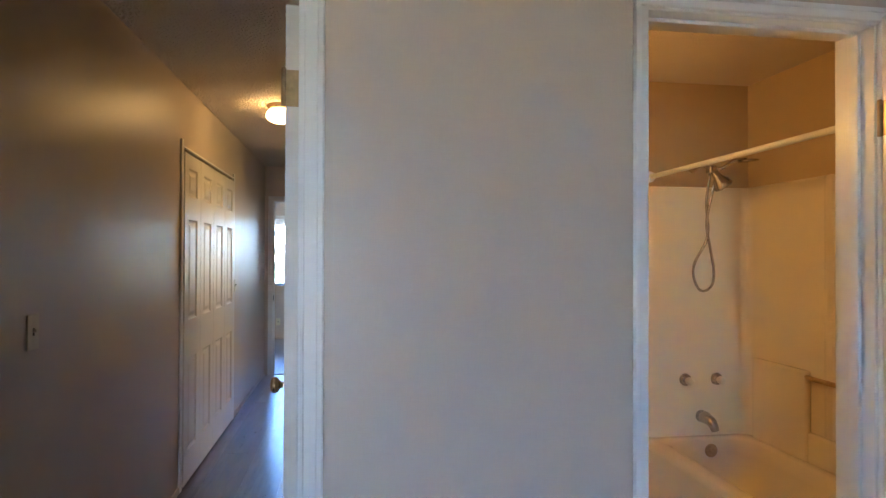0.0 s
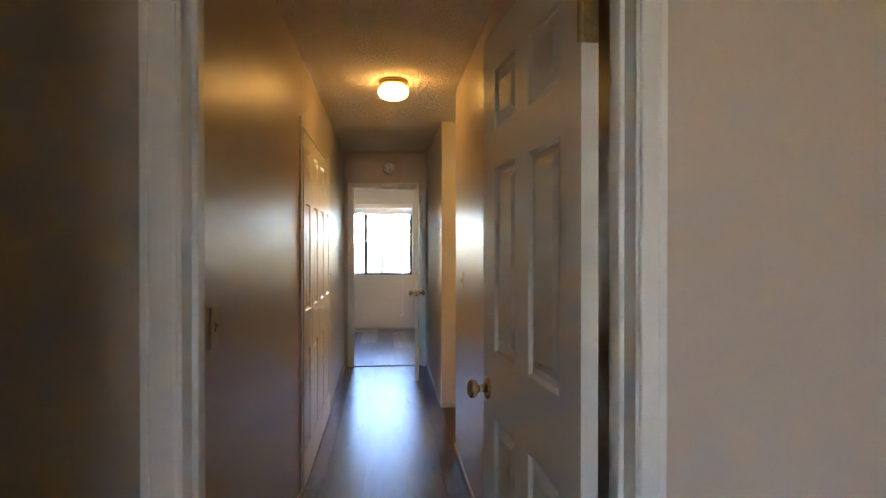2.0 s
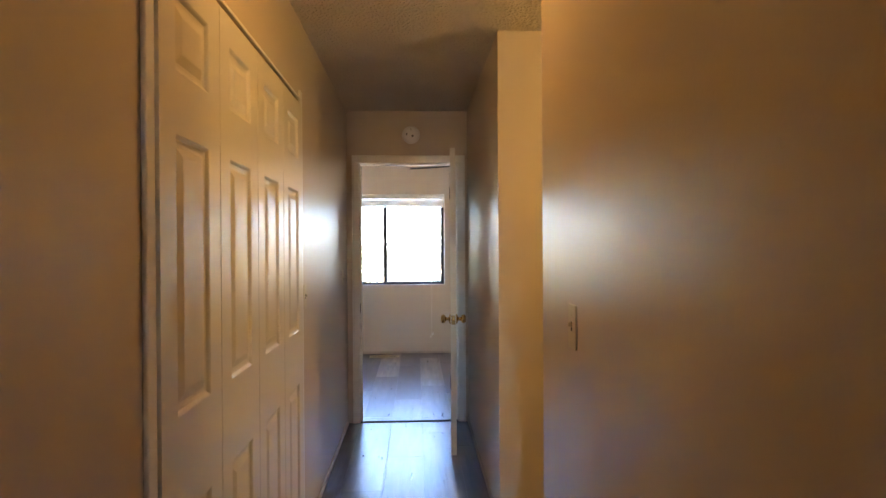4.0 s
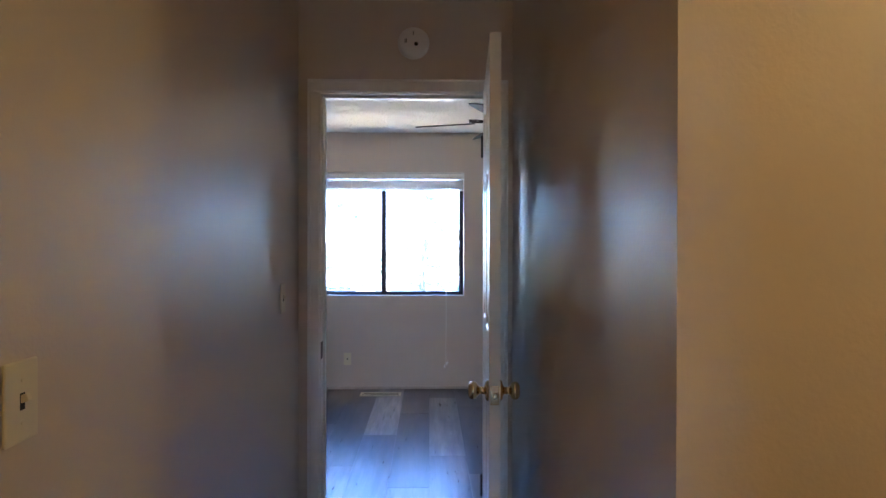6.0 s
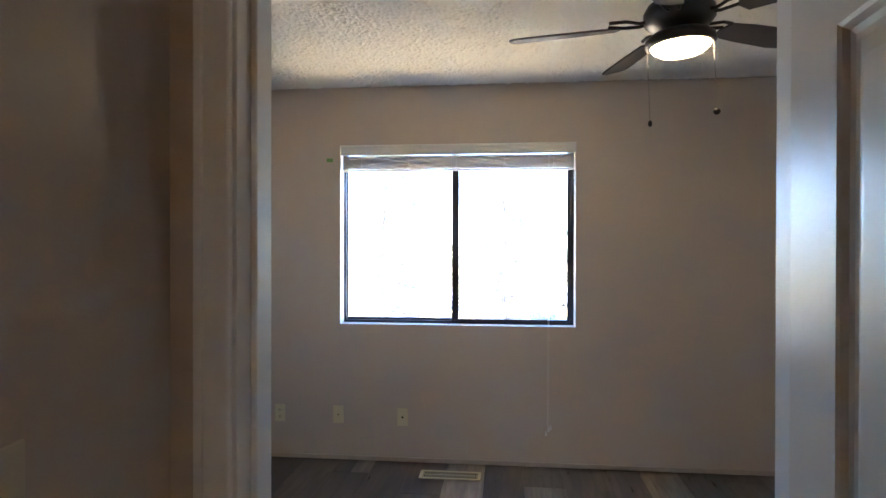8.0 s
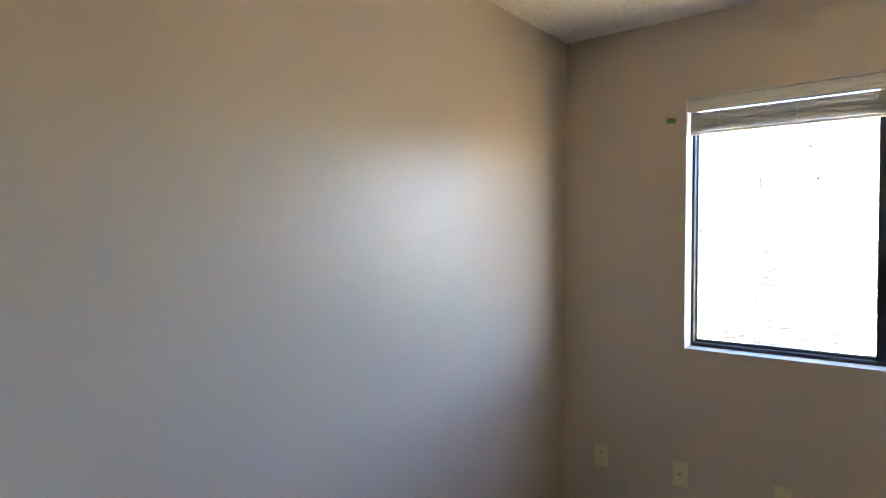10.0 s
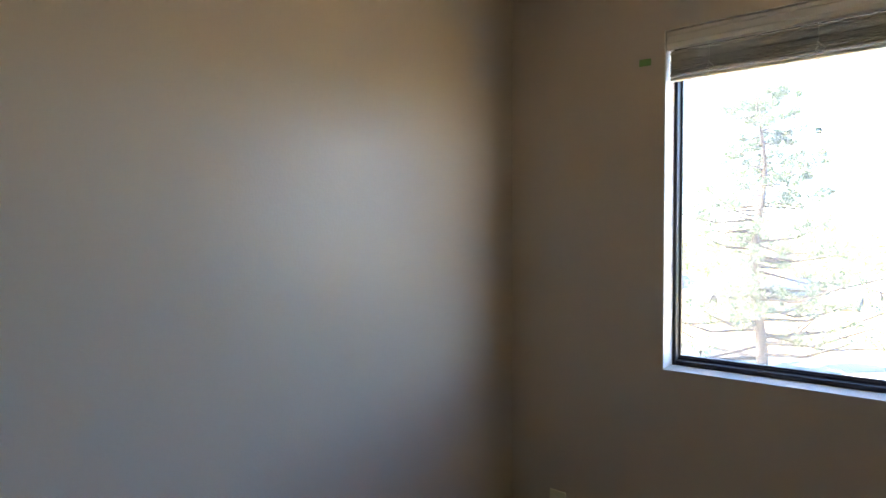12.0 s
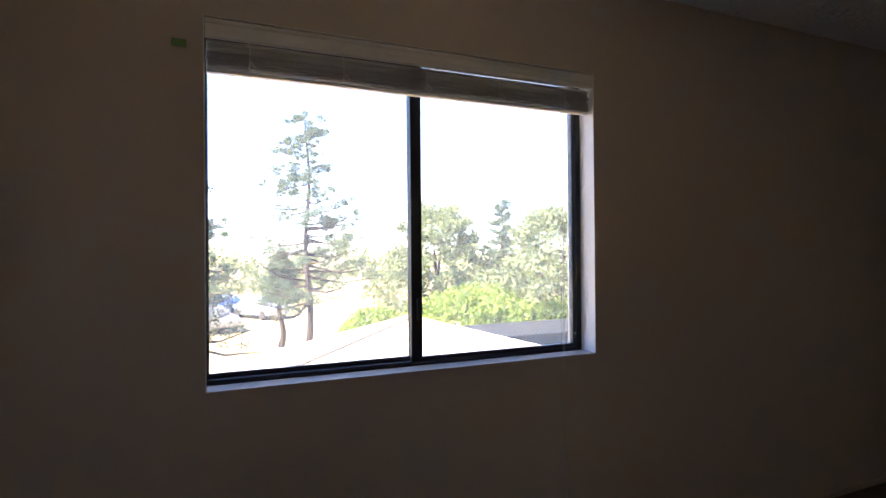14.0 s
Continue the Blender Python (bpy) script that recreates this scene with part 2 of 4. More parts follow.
# ---- the plan ----
ENTRY0, ENTRY1 = -5.92, -5.80      # wall between the first room and the hall
HALL_W = 0.945
WIN_Y = 3.06                       # inner face of the window wall
ROOM_L, ROOM_R = -1.23, 3.33
H_HALL, H_ROOM, H_BATH = 2.44, 2.43, 2.37
D1L, D1R, D1H = 0.152, 0.895, 2.058
D2L, D2R, D2H = 0.100, 0.862, 2.03
DBL, DBR, DBH = 1.722, 2.345, 2.016
C0, C1, CH = -3.495, -1.94, 2.055   # closet opening along the hall
J = 0.018                          # jamb board
WX0, WX1, WZ0, WZ1 = -0.612, 0.908, 0.885, 2.055
TUB_Y, TUB_X = -4.20, 3.21          # plumbing wall and long wall of the bath

wall("wall_entry", "x", -1.07, 3.33, ENTRY0, ENTRY1, 2.50, [(-0.95, -0.345, 0, 2.04), (D1L - J, D1R + J, 0, D1H + J), (DBL - J, DBR + J, 0, DBH + J)], "beige orange-peel textured wall with three door openings")
wall("wall_hall_closet_side", "y", ENTRY1, 0.0, -0.12, 0.0, 2.50, [(C0, C1, 0, CH)], "beige semi-gloss textured hall wall around the closet")
wall("wall_hall_end", "x", -1.35, 3.45, 0.0, 0.12, 2.50, [(D2L - J, D2R + J, 0, D2H + J)], "beige textured wall at the end of the hall")
wall("wall_hall_opposite_near", "y", ENTRY1, -2.82, HALL_W, HALL_W + 0.12, 2.50, [], "beige semi-gloss textured hall wall beside the open door")
wall("wall_hall_opposite_far", "y", -1.66, 0.0, HALL_W, HALL_W + 0.12, 2.50, [], "beige textured hall wall behind the open bedroom door")
wall("wall_passage_far", "x", HALL_W, 3.0, -1.78, -1.66, 2.50, [], "warm lit beige wall of the side passage")
wall("wall_passage_near", "x", HALL_W + 0.12, 3.0, -2.94, -2.82, 2.50, [], "plain beige wall of the side passage")
wall("wall_passage_end", "y", -2.94, -1.66, 3.0, 3.12, 2.50, [], "plain beige wall closing the side passage")
wall("wall_closet_back", "y", -3.62, -1.82, -0.84, -0.72, 2.50, [], "plain wall at the back of the closet")
wall("wall_closet_side_a", "x", -0.72, -0.12, -3.62, -3.54, 2.50, [], "plain wall at the side of the closet")
wall("wall_closet_side_b", "x", -0.72, -0.12, -1.90, -1.82, 2.50, [], "plain wall at the side of the closet")
wall("wall_bedroom_side", "y", 0.12, WIN_Y, ROOM_L - 0.12, ROOM_L, 2.50, [], "beige bedroom wall catching the window light")
wall("wall_window", "x", ROOM_L - 0.12, ROOM_R + 0.12, WIN_Y, WIN_Y + 0.18, 2.50, [(WX0, WX1, WZ0, WZ1)], "beige bedroom wall with the window opening")
wall("wall_bedroom_far_side", "y", 0.12, WIN_Y, ROOM_R, ROOM_R + 0.12, 2.50, [], "plain beige bedroom wall")
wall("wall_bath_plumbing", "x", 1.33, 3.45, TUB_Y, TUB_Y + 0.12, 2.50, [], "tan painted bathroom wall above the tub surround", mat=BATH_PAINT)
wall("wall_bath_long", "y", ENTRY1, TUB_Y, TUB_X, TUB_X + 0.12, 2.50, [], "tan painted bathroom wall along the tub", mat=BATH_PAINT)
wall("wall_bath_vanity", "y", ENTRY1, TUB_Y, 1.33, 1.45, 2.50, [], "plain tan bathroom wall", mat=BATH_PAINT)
wall("wall_living_left", "y", -9.6, ENTRY0, -1.07, -0.95, 2.50, [], "plain beige wall of the first room")
# added out of view: keeps daylight off the entry wall left of the door
wall("wall_living_shade_stub", "x", -0.95, 0.24, -7.47, -7.35, 2.50, [], "unseen beige stub wall added to shade the left of the entry wall")
# added opening, never in view; sized and placed for the entry wall's light
LWX0, LWX1, LWZ0, LWZ1 = 0.08, 0.62, 0.25, 2.1
wall("wall_living_back", "x", -1.07, 3.32, -9.72, -9.6, 2.50, [(LWX0, LWX1, LWZ0, LWZ1)], "beige wall of the first room with an added opening for daylight")
wall("wall_living_right", "y", -9.6, ENTRY0, 3.2, 3.32, 2.50, [], "plain beige wall of the first room")
wall("wall_store_side", "y", ENTRY1, -4.7, -1.07, -0.95, 2.50, [], "plain wall of the unlit store room")
wall("wall_store_back", "x", -1.07, -0.12, -4.7, -4.58, 2.50, [], "plain wall of the unlit store room")


def slab(name, x0, x1, y0, y1, z0, z1, mat, label, category):
    bm = bmesh.new()
    box(bm, x0, x1, y0, y1, z0, z1)
    return structure(name, bm, mat, label, category)


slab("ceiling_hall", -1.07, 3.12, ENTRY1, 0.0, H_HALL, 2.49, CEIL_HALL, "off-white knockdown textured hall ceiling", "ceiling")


def popcorn_ceiling(x0, x1, y0, y1, z, step, depth):
    """Sprayed ceiling as one mesh: random blobs hang below a flat sheet."""
    rg = np.random.RandomState(5)
    nx, ny = int((x1 - x0) / step) + 1, int((y1 - y0) / step) + 1
    h = rg.rand(ny, nx)
    h = h + 0.35 * np.roll(h, 1, 0) + 0.35 * np.roll(h, 1, 1)
    big = rg.rand(ny, nx)
    for k in (1, 2, 3):
        big = (big + np.roll(big, k, 0) + np.roll(big, k, 1) + np.roll(big, -k, 0) + np.roll(big, -k, 1)) / 5
    h = (h - h.mean()) / h.std() + 0.12 * (big - big.mean()) / big.std()
    h = np.clip(h, 0, 2.2) ** 0.8 * depth
    gx, gy = np.meshgrid(np.linspace(x0, x1, nx), np.linspace(y0, y1, ny))
    co = np.stack([gx, gy, z - h], -1).reshape(-1, 3)
    idx = np.arange(nx * ny).reshape(ny, nx)
    quads = np.stack([idx[:-1, :-1], idx[1:, :-1], idx[1:, 1:], idx[:-1, 1:]], -1).reshape(-1, 4)
    me = bpy.data.meshes.new("ceiling_bedroom")
    me.vertices.add(len(co))
    me.vertices.foreach_set("co", co.ravel())
    me.loops.add(quads.size)
    me.loops.foreach_set("vertex_index", quads.ravel())
    me.polygons.add(len(quads))
    me.polygons.foreach_set("loop_start", np.arange(0, quads.size, 4))
    me.polygons.foreach_set("loop_total", np.full(len(quads), 4))
    me.update(calc_edges=True)
    me.materials.append(CEIL_ROOM)
    return tagged(new("ceiling_bedroom", me), "off-white popcorn textured bedroom ceiling", "ceiling", kind="structure")


popcorn_ceiling(ROOM_L, ROOM_R, 0.12, WIN_Y, H_ROOM + 0.004, 0.0062, 0.0055)
slab("ceiling_bedroom_board", ROOM_L, ROOM_R, 0.12, WIN_Y, H_ROOM + 0.006, 2.49, CEIL_HALL, "plain board above the textured bedroom ceiling", "ceiling")
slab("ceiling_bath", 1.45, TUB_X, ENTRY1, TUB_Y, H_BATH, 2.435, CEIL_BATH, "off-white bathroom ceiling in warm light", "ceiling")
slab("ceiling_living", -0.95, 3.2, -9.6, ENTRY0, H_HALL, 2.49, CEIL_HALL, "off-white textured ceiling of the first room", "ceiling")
slab("roof_deck", -1.4, 3.46, -9.8, 3.25, 2.5, 2.6, SUBFLOOR, "plain roof deck above the rooms", "roof")
floor = slab("floor", -1.35, 3.45, -9.72, 3.12, -0.12, -0.006, SUBFLOOR, "weathered grey-brown wood-look vinyl plank floor", "floor")
slab("floor_bath", 1.45, TUB_X, ENTRY1, TUB_Y, -0.006, 0.0, IVORY, "pale bathroom floor", "floor")


# ---- door frames ----
def door_frame(name, left, right, top, y0, y1, stop_y, label, sides=(True, True), left_reach=0.057, width=0.057):
    """Jambs, stops and casings round an opening in a wall along x between y0 and y1."""
    f = tagged(thing(name, label, "door frame"), kind="structure")
    for x0, x1 in ((left - J, left), (right, right + J)):
        part("jamb", soft_box(x0, x1, y0 - 0.002, y1 + 0.002, 0.0, top, 0.002), TRIM, f)
    part("head_jamb", soft_box(left - J, right + J, y0 - 0.002, y1 + 0.002, top, top + J, 0.002), TRIM, f)
    for x0, x1 in ((left, left + 0.011), (right - 0.011, right)):
        part("door_stop", soft_box(x0, x1, stop_y, stop_y + 0.034, 0.0, top - 0.011, 0.003), TRIM, f)
    part("head_stop", soft_box(left, right, stop_y, stop_y + 0.034, top - 0.011, top, 0.003), TRIM, f)
    for on, ya, yb, lip in ((sides[0], y0 - 0.015, y0 - 0.0025, -1), (sides[1], y1 + 0.0025, y1 + 0.015, 1)):
        if not on:
            continue
        w, r = width, 0.005
        for a, b in ((left - r - left_reach, left - r), (right + r, right + r + w)):
            part("casing", soft_box(a, b, ya, yb, 0.0, top + r, 0.005, 3), TRIM, f)
        part("head_casing", soft_box(left - r - left_reach, right + r + w, ya, yb, top + r + 0.0005, top + r + w, 0.005, 3), TRIM, f)
        # raised back band along the outer edges
        yc, yd = (ya - 0.004, ya + 0.004) if lip < 0 else (yb - 0.004, yb + 0.004)
        part("back_band", soft_box(left - r - left_reach + 0.002, left - r - left_reach + 0.016, yc, yd, 0.0, top + r + w - 0.016, 0.003), TRIM, f)
        part("back_band", soft_box(right + r + w - 0.016, right + r + w - 0.002, yc, yd, 0.0, top + r + w - 0.016, 0.003), TRIM, f)
        part("back_band", soft_box(left - r - left_reach + 0.002, right + r + w - 0.002, yc, yd, top + r + w - 0.0155, top + r + w - 0.002, 0.003), TRIM, f)
    return f


door_frame("door_frame_1", D1L, D1R, D1H, ENTRY0, ENTRY1, -5.875, "white painted wooden door frame of the hall entrance", left_reach=0.056, width=0.046)
fr2 = door_frame("door_frame_2", D2L, D2R, D2H, 0.0, 0.12, 0.04, "white painted wooden door frame of the bedroom", left_reach=0.054)
door_frame("door_frame_3", DBL, DBR, DBH, ENTRY0, ENTRY1, -5.882, "white painted wooden door frame of the bathroom", left_reach=0.038, width=0.038)


# ---- panelled doors ----
def panel_face(bm, w, h, cols, rows, y, out):
    """Flat face of stiles and rails at depth y, with openings at the panels; out is the side it faces."""
    us = sorted({0.0, w, *[c for p in cols for c in p]})
    vs = sorted({0.0, h, *[c for p in rows for c in p]})
    for u0, u1 in zip(us, us[1:]):
        for v0, v1 in zip(vs, vs[1:]):
            if (u0, u1) in cols and (v0, v1) in rows:
                continue
            q = [bm.verts.new(c) for c in ((u0, y, v0), (u1, y, v0), (u1, y, v1), (u0, y, v1))]
            bm.faces.new(q if out < 0 else q[::-1])


def raised_panel(u0, u1, v0, v1, y, out):
    """Moulded panel: an ogee slope into the door, a flat ring, and a raised field."""
    bm = bmesh.new()
    steps = ((0.0, 0.0), (0.004, 0.0025), (0.009, 0.0085), (0.016, 0.0105), (0.024, 0.0105), (0.036, 0.006), (0.045, 0.0025), (0.05, 0.002))
    rings = []
    for inset, depth in steps:
        d = y - out * depth
        rings.append([bm.verts.new(c) for c in ((u0 + inset, d, v0 + inset), (u1 - inset, d, v0 + inset), (u1 - inset, d, v1 - inset), (u0 + inset, d, v1 - inset))])
    for a, b in zip(rings, rings[1:]):
        for i in range(4):
            j = (i + 1) % 4
            q = (a[i], a[j], b[j], b[i])
            bm.faces.new(q if out < 0 else q[::-1])
    bm.faces.new(rings[-1] if out < 0 else rings[-1][::-1])
    return bm


def panel_leaf(parent, w, h, t, cols, rows, mat, z=0.0, x=0.0):
    """A moulded door leaf hinged at local x = 0, between local y = -t and 0."""
    bm = bmesh.new()
    panel_face(bm, w, h, cols, rows, 0.0, 1)
    panel_face(bm, w, h, cols, rows, -t, -1)
    c = [(0, 0), (w, 0), (w, h), (0, h)]
    for i in range(4):
        (u0, v0), (u1, v1) = c[i], c[(i + 1) % 4]
        bm.faces.new([bm.verts.new(q) for q in ((u0, 0, v0), (u1, 0, v1), (u1, -t, v1), (u0, -t, v0))])
    bmesh.ops.remove_doubles(bm, verts=bm.verts[:], dist=1e-5)
    bmesh.ops.recalc_face_normals(bm, faces=bm.faces[:])
    leaf = part("leaf", bm, mat, parent)
    leaf.location = (x, 0, z)
    for u in cols:
        for v in rows:
            for y, out in ((0.0, 1), (-t, -1)):
                p = part("panel", raised_panel(*u, *v, y, out), mat, parent)
                p.location = (x, 0, z)
    return leaf


def knob(parent, u, z, y, out, mat=BRASS, scale=1.0):
    turn = Matrix.Rotation(radians(-90 * out), 4, "X")
    k = lathe([(0, 0), (0.033, 0), (0.034, 0.004), (0.028, 0.009), (0.016, 0.012), (0.012, 0.016), (0.0115, 0.028), (0.016, 0.033),
               (0.025, 0.038), (0.0285, 0.047), (0.028, 0.056), (0.022, 0.063), (0.012, 0.0655), (0, 0.066)], 28,
              Matrix.Translation((u, y, z)) @ turn @ Matrix.Scale(scale, 4))
    return part("door_knob", k, mat, parent, smooth=True)


def hinge(parent, z, mat, side=0.0):
    """Butt hinge on the hinge edge of a leaf: plate, barrel and its leaf screws."""
    part("hinge_plate", soft_box(-0.0015, 0.0, -0.034, -0.002, z - 0.045, z + 0.045, 0.0006), mat, parent)
    part("hinge_barrel", lathe([(0, z - 0.047), (0.006, z - 0.046), (0.006, z + 0.046), (0.0045, z + 0.049), (0, z + 0.05)], 14, Matrix.Translation((-0.004, 0.004 if side >= 0 else -0.039, 0))), mat, parent)
    for dz in (-0.03, 0.0, 0.03):
        part("screw", lathe([(0, 0), (0.0042, 0.0), (0.0035, 0.0012), (0, 0.0012)], 10, Matrix.Translation((-0.0016, -0.02 if dz else -0.012, z + dz)) @ Matrix.Rotation(radians(-90), 4, "Y")), mat, parent)


SIX_COLS = [(0.115, 0.325), (0.435, 0.645)]
SIX_ROWS = [(0.20, 0.872), (1.063, 1.612), (1.72, 1.90)]

door1 = tagged(thing("door_1", "open off-white six-panel interior door with a brass knob", "door", pose(0.845, -5.785, 0.008, 0, 0, 94.6)), kind="structure")
panel_leaf(door1, 0.78, 2.02, 0.035, SIX_COLS, SIX_ROWS, DOOR)
knob(door1, 0.72, 0.94, 0.0, 1)
knob(door1, 0.72, 0.94, -0.035, -1)
part("latch_plate", soft_box(0.78, 0.7815, -0.031, -0.004, 0.91, 0.97, 0.0006), BRASS, door1)
for z in (0.22, 1.815):
    hinge(door1, z, AGED_BRASS)

door2 = tagged(thing("door_2", "open off-white six-panel bedroom door with brass knobs on both faces", "door", pose(0.845, -0.044, 0.012, 0, 0, 266.4)), kind="structure")
panel_leaf(door2, 0.765, 2.01, 0.035, SIX_COLS, SIX_ROWS, DOOR)
knob(door2, 0.700, 0.885, 0.0, 1)
knob(door2, 0.700, 0.885, -0.035, -1)
part("latch_plate", soft_box(0.765, 0.7665, -0.031, -0.004, 0.855, 0.915, 0.0006), AGED_BRASS, door2)
part("latch_bolt", soft_box(0.7665, 0.775, -0.024, -0.011, 0.877, 0.893, 0.002), BRASS, door2)
for z in (0.30, 1.78):
    hinge(door2, z, DARK_METAL, -1)
part("strike_plate", soft_box(D2L - 0.0005, D2L + 0.0014, -0.006, 0.034, 0.86, 0.935, 0.0005), DARK_METAL, fr2, "dark metal strike plate")

door3 = tagged(thing("door_3", "off-white bathroom door standing wide open", "door", pose(2.352, -5.94, 0.01, 0, 0, -5)), kind="structure")
panel_leaf(door3, 0.605, 2.02, 0.035, [(0.10, 0.26), (0.345, 0.505)], SIX_ROWS, DOOR)
for z in (0.25, 1.76):
    hinge(door3, z, AGED_BRASS)
knob(door3, 0.545, 0.92, 0.0, 1)

# ---- closet ----
closet = tagged(thing("closet_door", "white four-leaf bifold closet door with moulded panels", "closet door", pose(-0.012, 0, 0)), kind="structure")
LEAF = (C1 - C0 - 0.012) / 4
LROWS = [(0.19, 0.757), (0.99, 1.61), (1.75, 1.925)]
for i in range(4):
    hold = new("bifold_leaf")
    hold.parent = closet
    hold.matrix_basis = pose(0, C0 + 0.006 + i * LEAF, 0.018, 0, 0, 90)
    panel_leaf(hold, LEAF - 0.003, 2.01, 0.03, [(0.085, LEAF - 0.088)], LROWS, DOOR)
for y in (C0 + 0.006 + 1.55 * LEAF, C0 + 0.006 + 2.45 * LEAF):
    k = lathe([(0, 0), (0.008, 0), (0.007, 0.008), (0.012, 0.013), (0.0155, 0.019), (0.014, 0.025), (0, 0.027)], 20, Matrix.Translation((0.0, y, 0.905)) @ Matrix.Rotation(radians(90), 4, "Y"))
    part("closet_knob", k, AGED_BRASS, closet, "small round brass knob", smooth=True)
part("track", soft_box(-0.035, -0.002, C0, C1, CH - 0.018, CH - 0.002, 0.002), DARK_METAL, closet, "dark metal head track")
ctrim = tagged(thing("closet_trim", "thin white painted trim round the closet opening", "trim"), kind="structure")
for a, b in ((C0 - 0.042, C0 - 0.0005), (C1 + 0.0005, C1 + 0.042)):
    part("casing", soft_box(0.001, 0.013, a, b, 0.0, CH + 0.046, 0.004, 3), TRIM, ctrim)
part("head_casing", soft_box(0.001, 0.011, C0, C1, CH, CH + 0.012, 0.003), TRIM, ctrim)
for y in (C0, C1):
    part("jamb", soft_box(-0.12, 0.0, y - 0.001 if y == C0 else y - 0.004, y + 0.004 if y == C0 else y + 0.001, 0.0, CH - 0.001, 0.001), TRIM, ctrim)

# ---- baseboards and thresholds ----
base = tagged(thing("baseboard", "low beige painted base moulding along the walls", "baseboard"), kind="structure")


def skirt(along, u0, u1, d0, d1, h=0.038, mat=WALL):
    bm = soft_box(u0, u1, d0, d1, 0.001, h, 0.004) if along == "x" else soft_box(d0, d1, u0, u1, 0.001, h, 0.004)
    part("base_strip", bm, mat, base)


BASE = material("base_paint", (0.52, 0.44, 0.36), 0.45, vary=0.18, vary_scale=14)
skirt("y", ENTRY1 + 0.02, C0 - 0.044, 0.001, 0.012, mat=BASE)
skirt("y", C1 + 0.044, -0.018, 0.001, 0.012, mat=BASE)
skirt("y", ENTRY1 + 0.02, -2.821, HALL_W - 0.012, HALL_W - 0.001, mat=BASE)
skirt("y", -1.781, -0.018, HALL_W - 0.012, HALL_W - 0.001, mat=BASE)
skirt("x", HALL_W, 3.0, -1.793, -1.782, mat=BASE)
skirt("x", ROOM_L + 0.012, ROOM_R, WIN_Y - 0.013, WIN_Y - 0.001, 0.03, BASE)
skirt("y", 0.13, WIN_Y - 0.001, ROOM_L + 0.001, ROOM_L + 0.012, 0.03, BASE)
skirt("x", 0.97, 1.665, ENTRY0 - 0.013, ENTRY0 - 0.001, mat=BASE)
tagged(part("threshold", soft_box(D2L + 0.001, D2R - 0.001, 0.004, 0.036, 0.0005, 0.006, 0.002), RUBBER), "dark threshold strip under the bedroom door", "threshold", kind="structure")

# white trim of the neighbouring opening in the first room
ntrim = tagged(thing("trim_living", "white painted door casing in the first room", "trim"), kind="structure")
part("casing", soft_box(-0.338, -0.294, ENTRY0 - 0.015, ENTRY0 - 0.001, 0.0, 2.09, 0.004, 3), TRIM, ntrim)
part("back_band", soft_box(-0.308, -0.294, ENTRY0 - 0.019, ENTRY0 - 0.012, 0.0, 2.09, 0.003), TRIM, ntrim)


# ---- window of the bedroom ----
def slider_window(name, m, w, h, label):
    """Two-light sliding window in local x (width), z (height); its frame lies between local y = 0 and 0.05."""
    win = tagged(thing(name, label, "window", m), kind="structure")
    side, thin, foot, head = 0.024, 0.012, 0.017, 0.02
    frame_part = new("window_frame")
    frame_part.parent = win
    for x0, x1, z0, z1 in ((0, thin, 0, h), (w - side, w, 0, h), (thin, w - side, 0, foot), (thin, w - side, h - head, h)):
        part("frame_bar", soft_box(x0, x1, 0.0, 0.056, z0, z1, 0.002), BRONZE, frame_part)
    part("track_lip", soft_box(thin, w - side, 0.026, 0.03, foot, foot + 0.008, 0.001), BRONZE, frame_part)
    c = w / 2 - 0.032
    for x0, x1, y0, nm in ((thin, c + 0.045, 0.034, "fixed_light"), (c, w - side, 0.004, "sliding_light")):
        sash = new(nm)
        sash.parent = win
        l_w, r_w = (0.006, 0.04) if nm == "fixed_light" else (0.044, 0.018)
        for a0, a1, z0, z1 in ((x0, x0 + l_w, foot, h - head), (x1 - r_w, x1, foot, h - head), (x0 + l_w, x1 - r_w, foot, foot + 0.014), (x0 + l_w, x1 - r_w, h - head - 0.014, h - head)):
            part("sash_bar", soft_box(a0, a1, y0, y0 + 0.02, z0, z1, 0.0015), BRONZE, sash)
        g = part("pane", soft_box(x0 + l_w - 0.003, x1 - r_w + 0.003, y0 + 0.008, y0 + 0.012, foot + 0.011, h - head - 0.011, 0.0004, 1), GLASS, sash, "clear window glass")
        g.visible_shadow = False
    part("latch", soft_box(c + 0.02, c + 0.034, -0.006, 0.009, 0.17, 0.25, 0.003), BRONZE, win, "dark sliding latch")
    return win


slider_window("window_1", pose(WX0 + 0.004, WIN_Y + 0.088, WZ0 + 0.004), WX1 - WX0 - 0.008, WZ1 - WZ0 - 0.008, "dark bronze aluminium sliding window with two lights")
# this second window is added and unseen, only a daylight source
slider_window("window_living_unseen", pose(LWX1 - 0.004, -9.63, LWZ0 + 0.004, 0, 0, 180), LWX1 - LWX0 - 0.008, LWZ1 - LWZ0 - 0.008, "unseen sliding window added to let daylight into the first room")
rev = tagged(thing("window_reveal", "white painted returns and sill of the bedroom window", "window sill"), kind="structure")
part("window_sill", soft_box(WX0, WX1, WIN_Y - 0.004, WIN_Y + 0.179, WZ0, WZ0 + 0.004, 0.0015), SILL, rev)
for x0 in (WX0, WX1 - 0.004):
    part("side_return", soft_box(x0, x0 + 0.004, WIN_Y - 0.002, WIN_Y + 0.179, WZ0 + 0.004, WZ1, 0.001), TRIM, rev)
part("head_return", soft_box(WX0 + 0.004, WX1 - 0.004, WIN_Y - 0.002, WIN_Y + 0.179, WZ1 - 0.004, WZ1, 0.001), TRIM, rev)

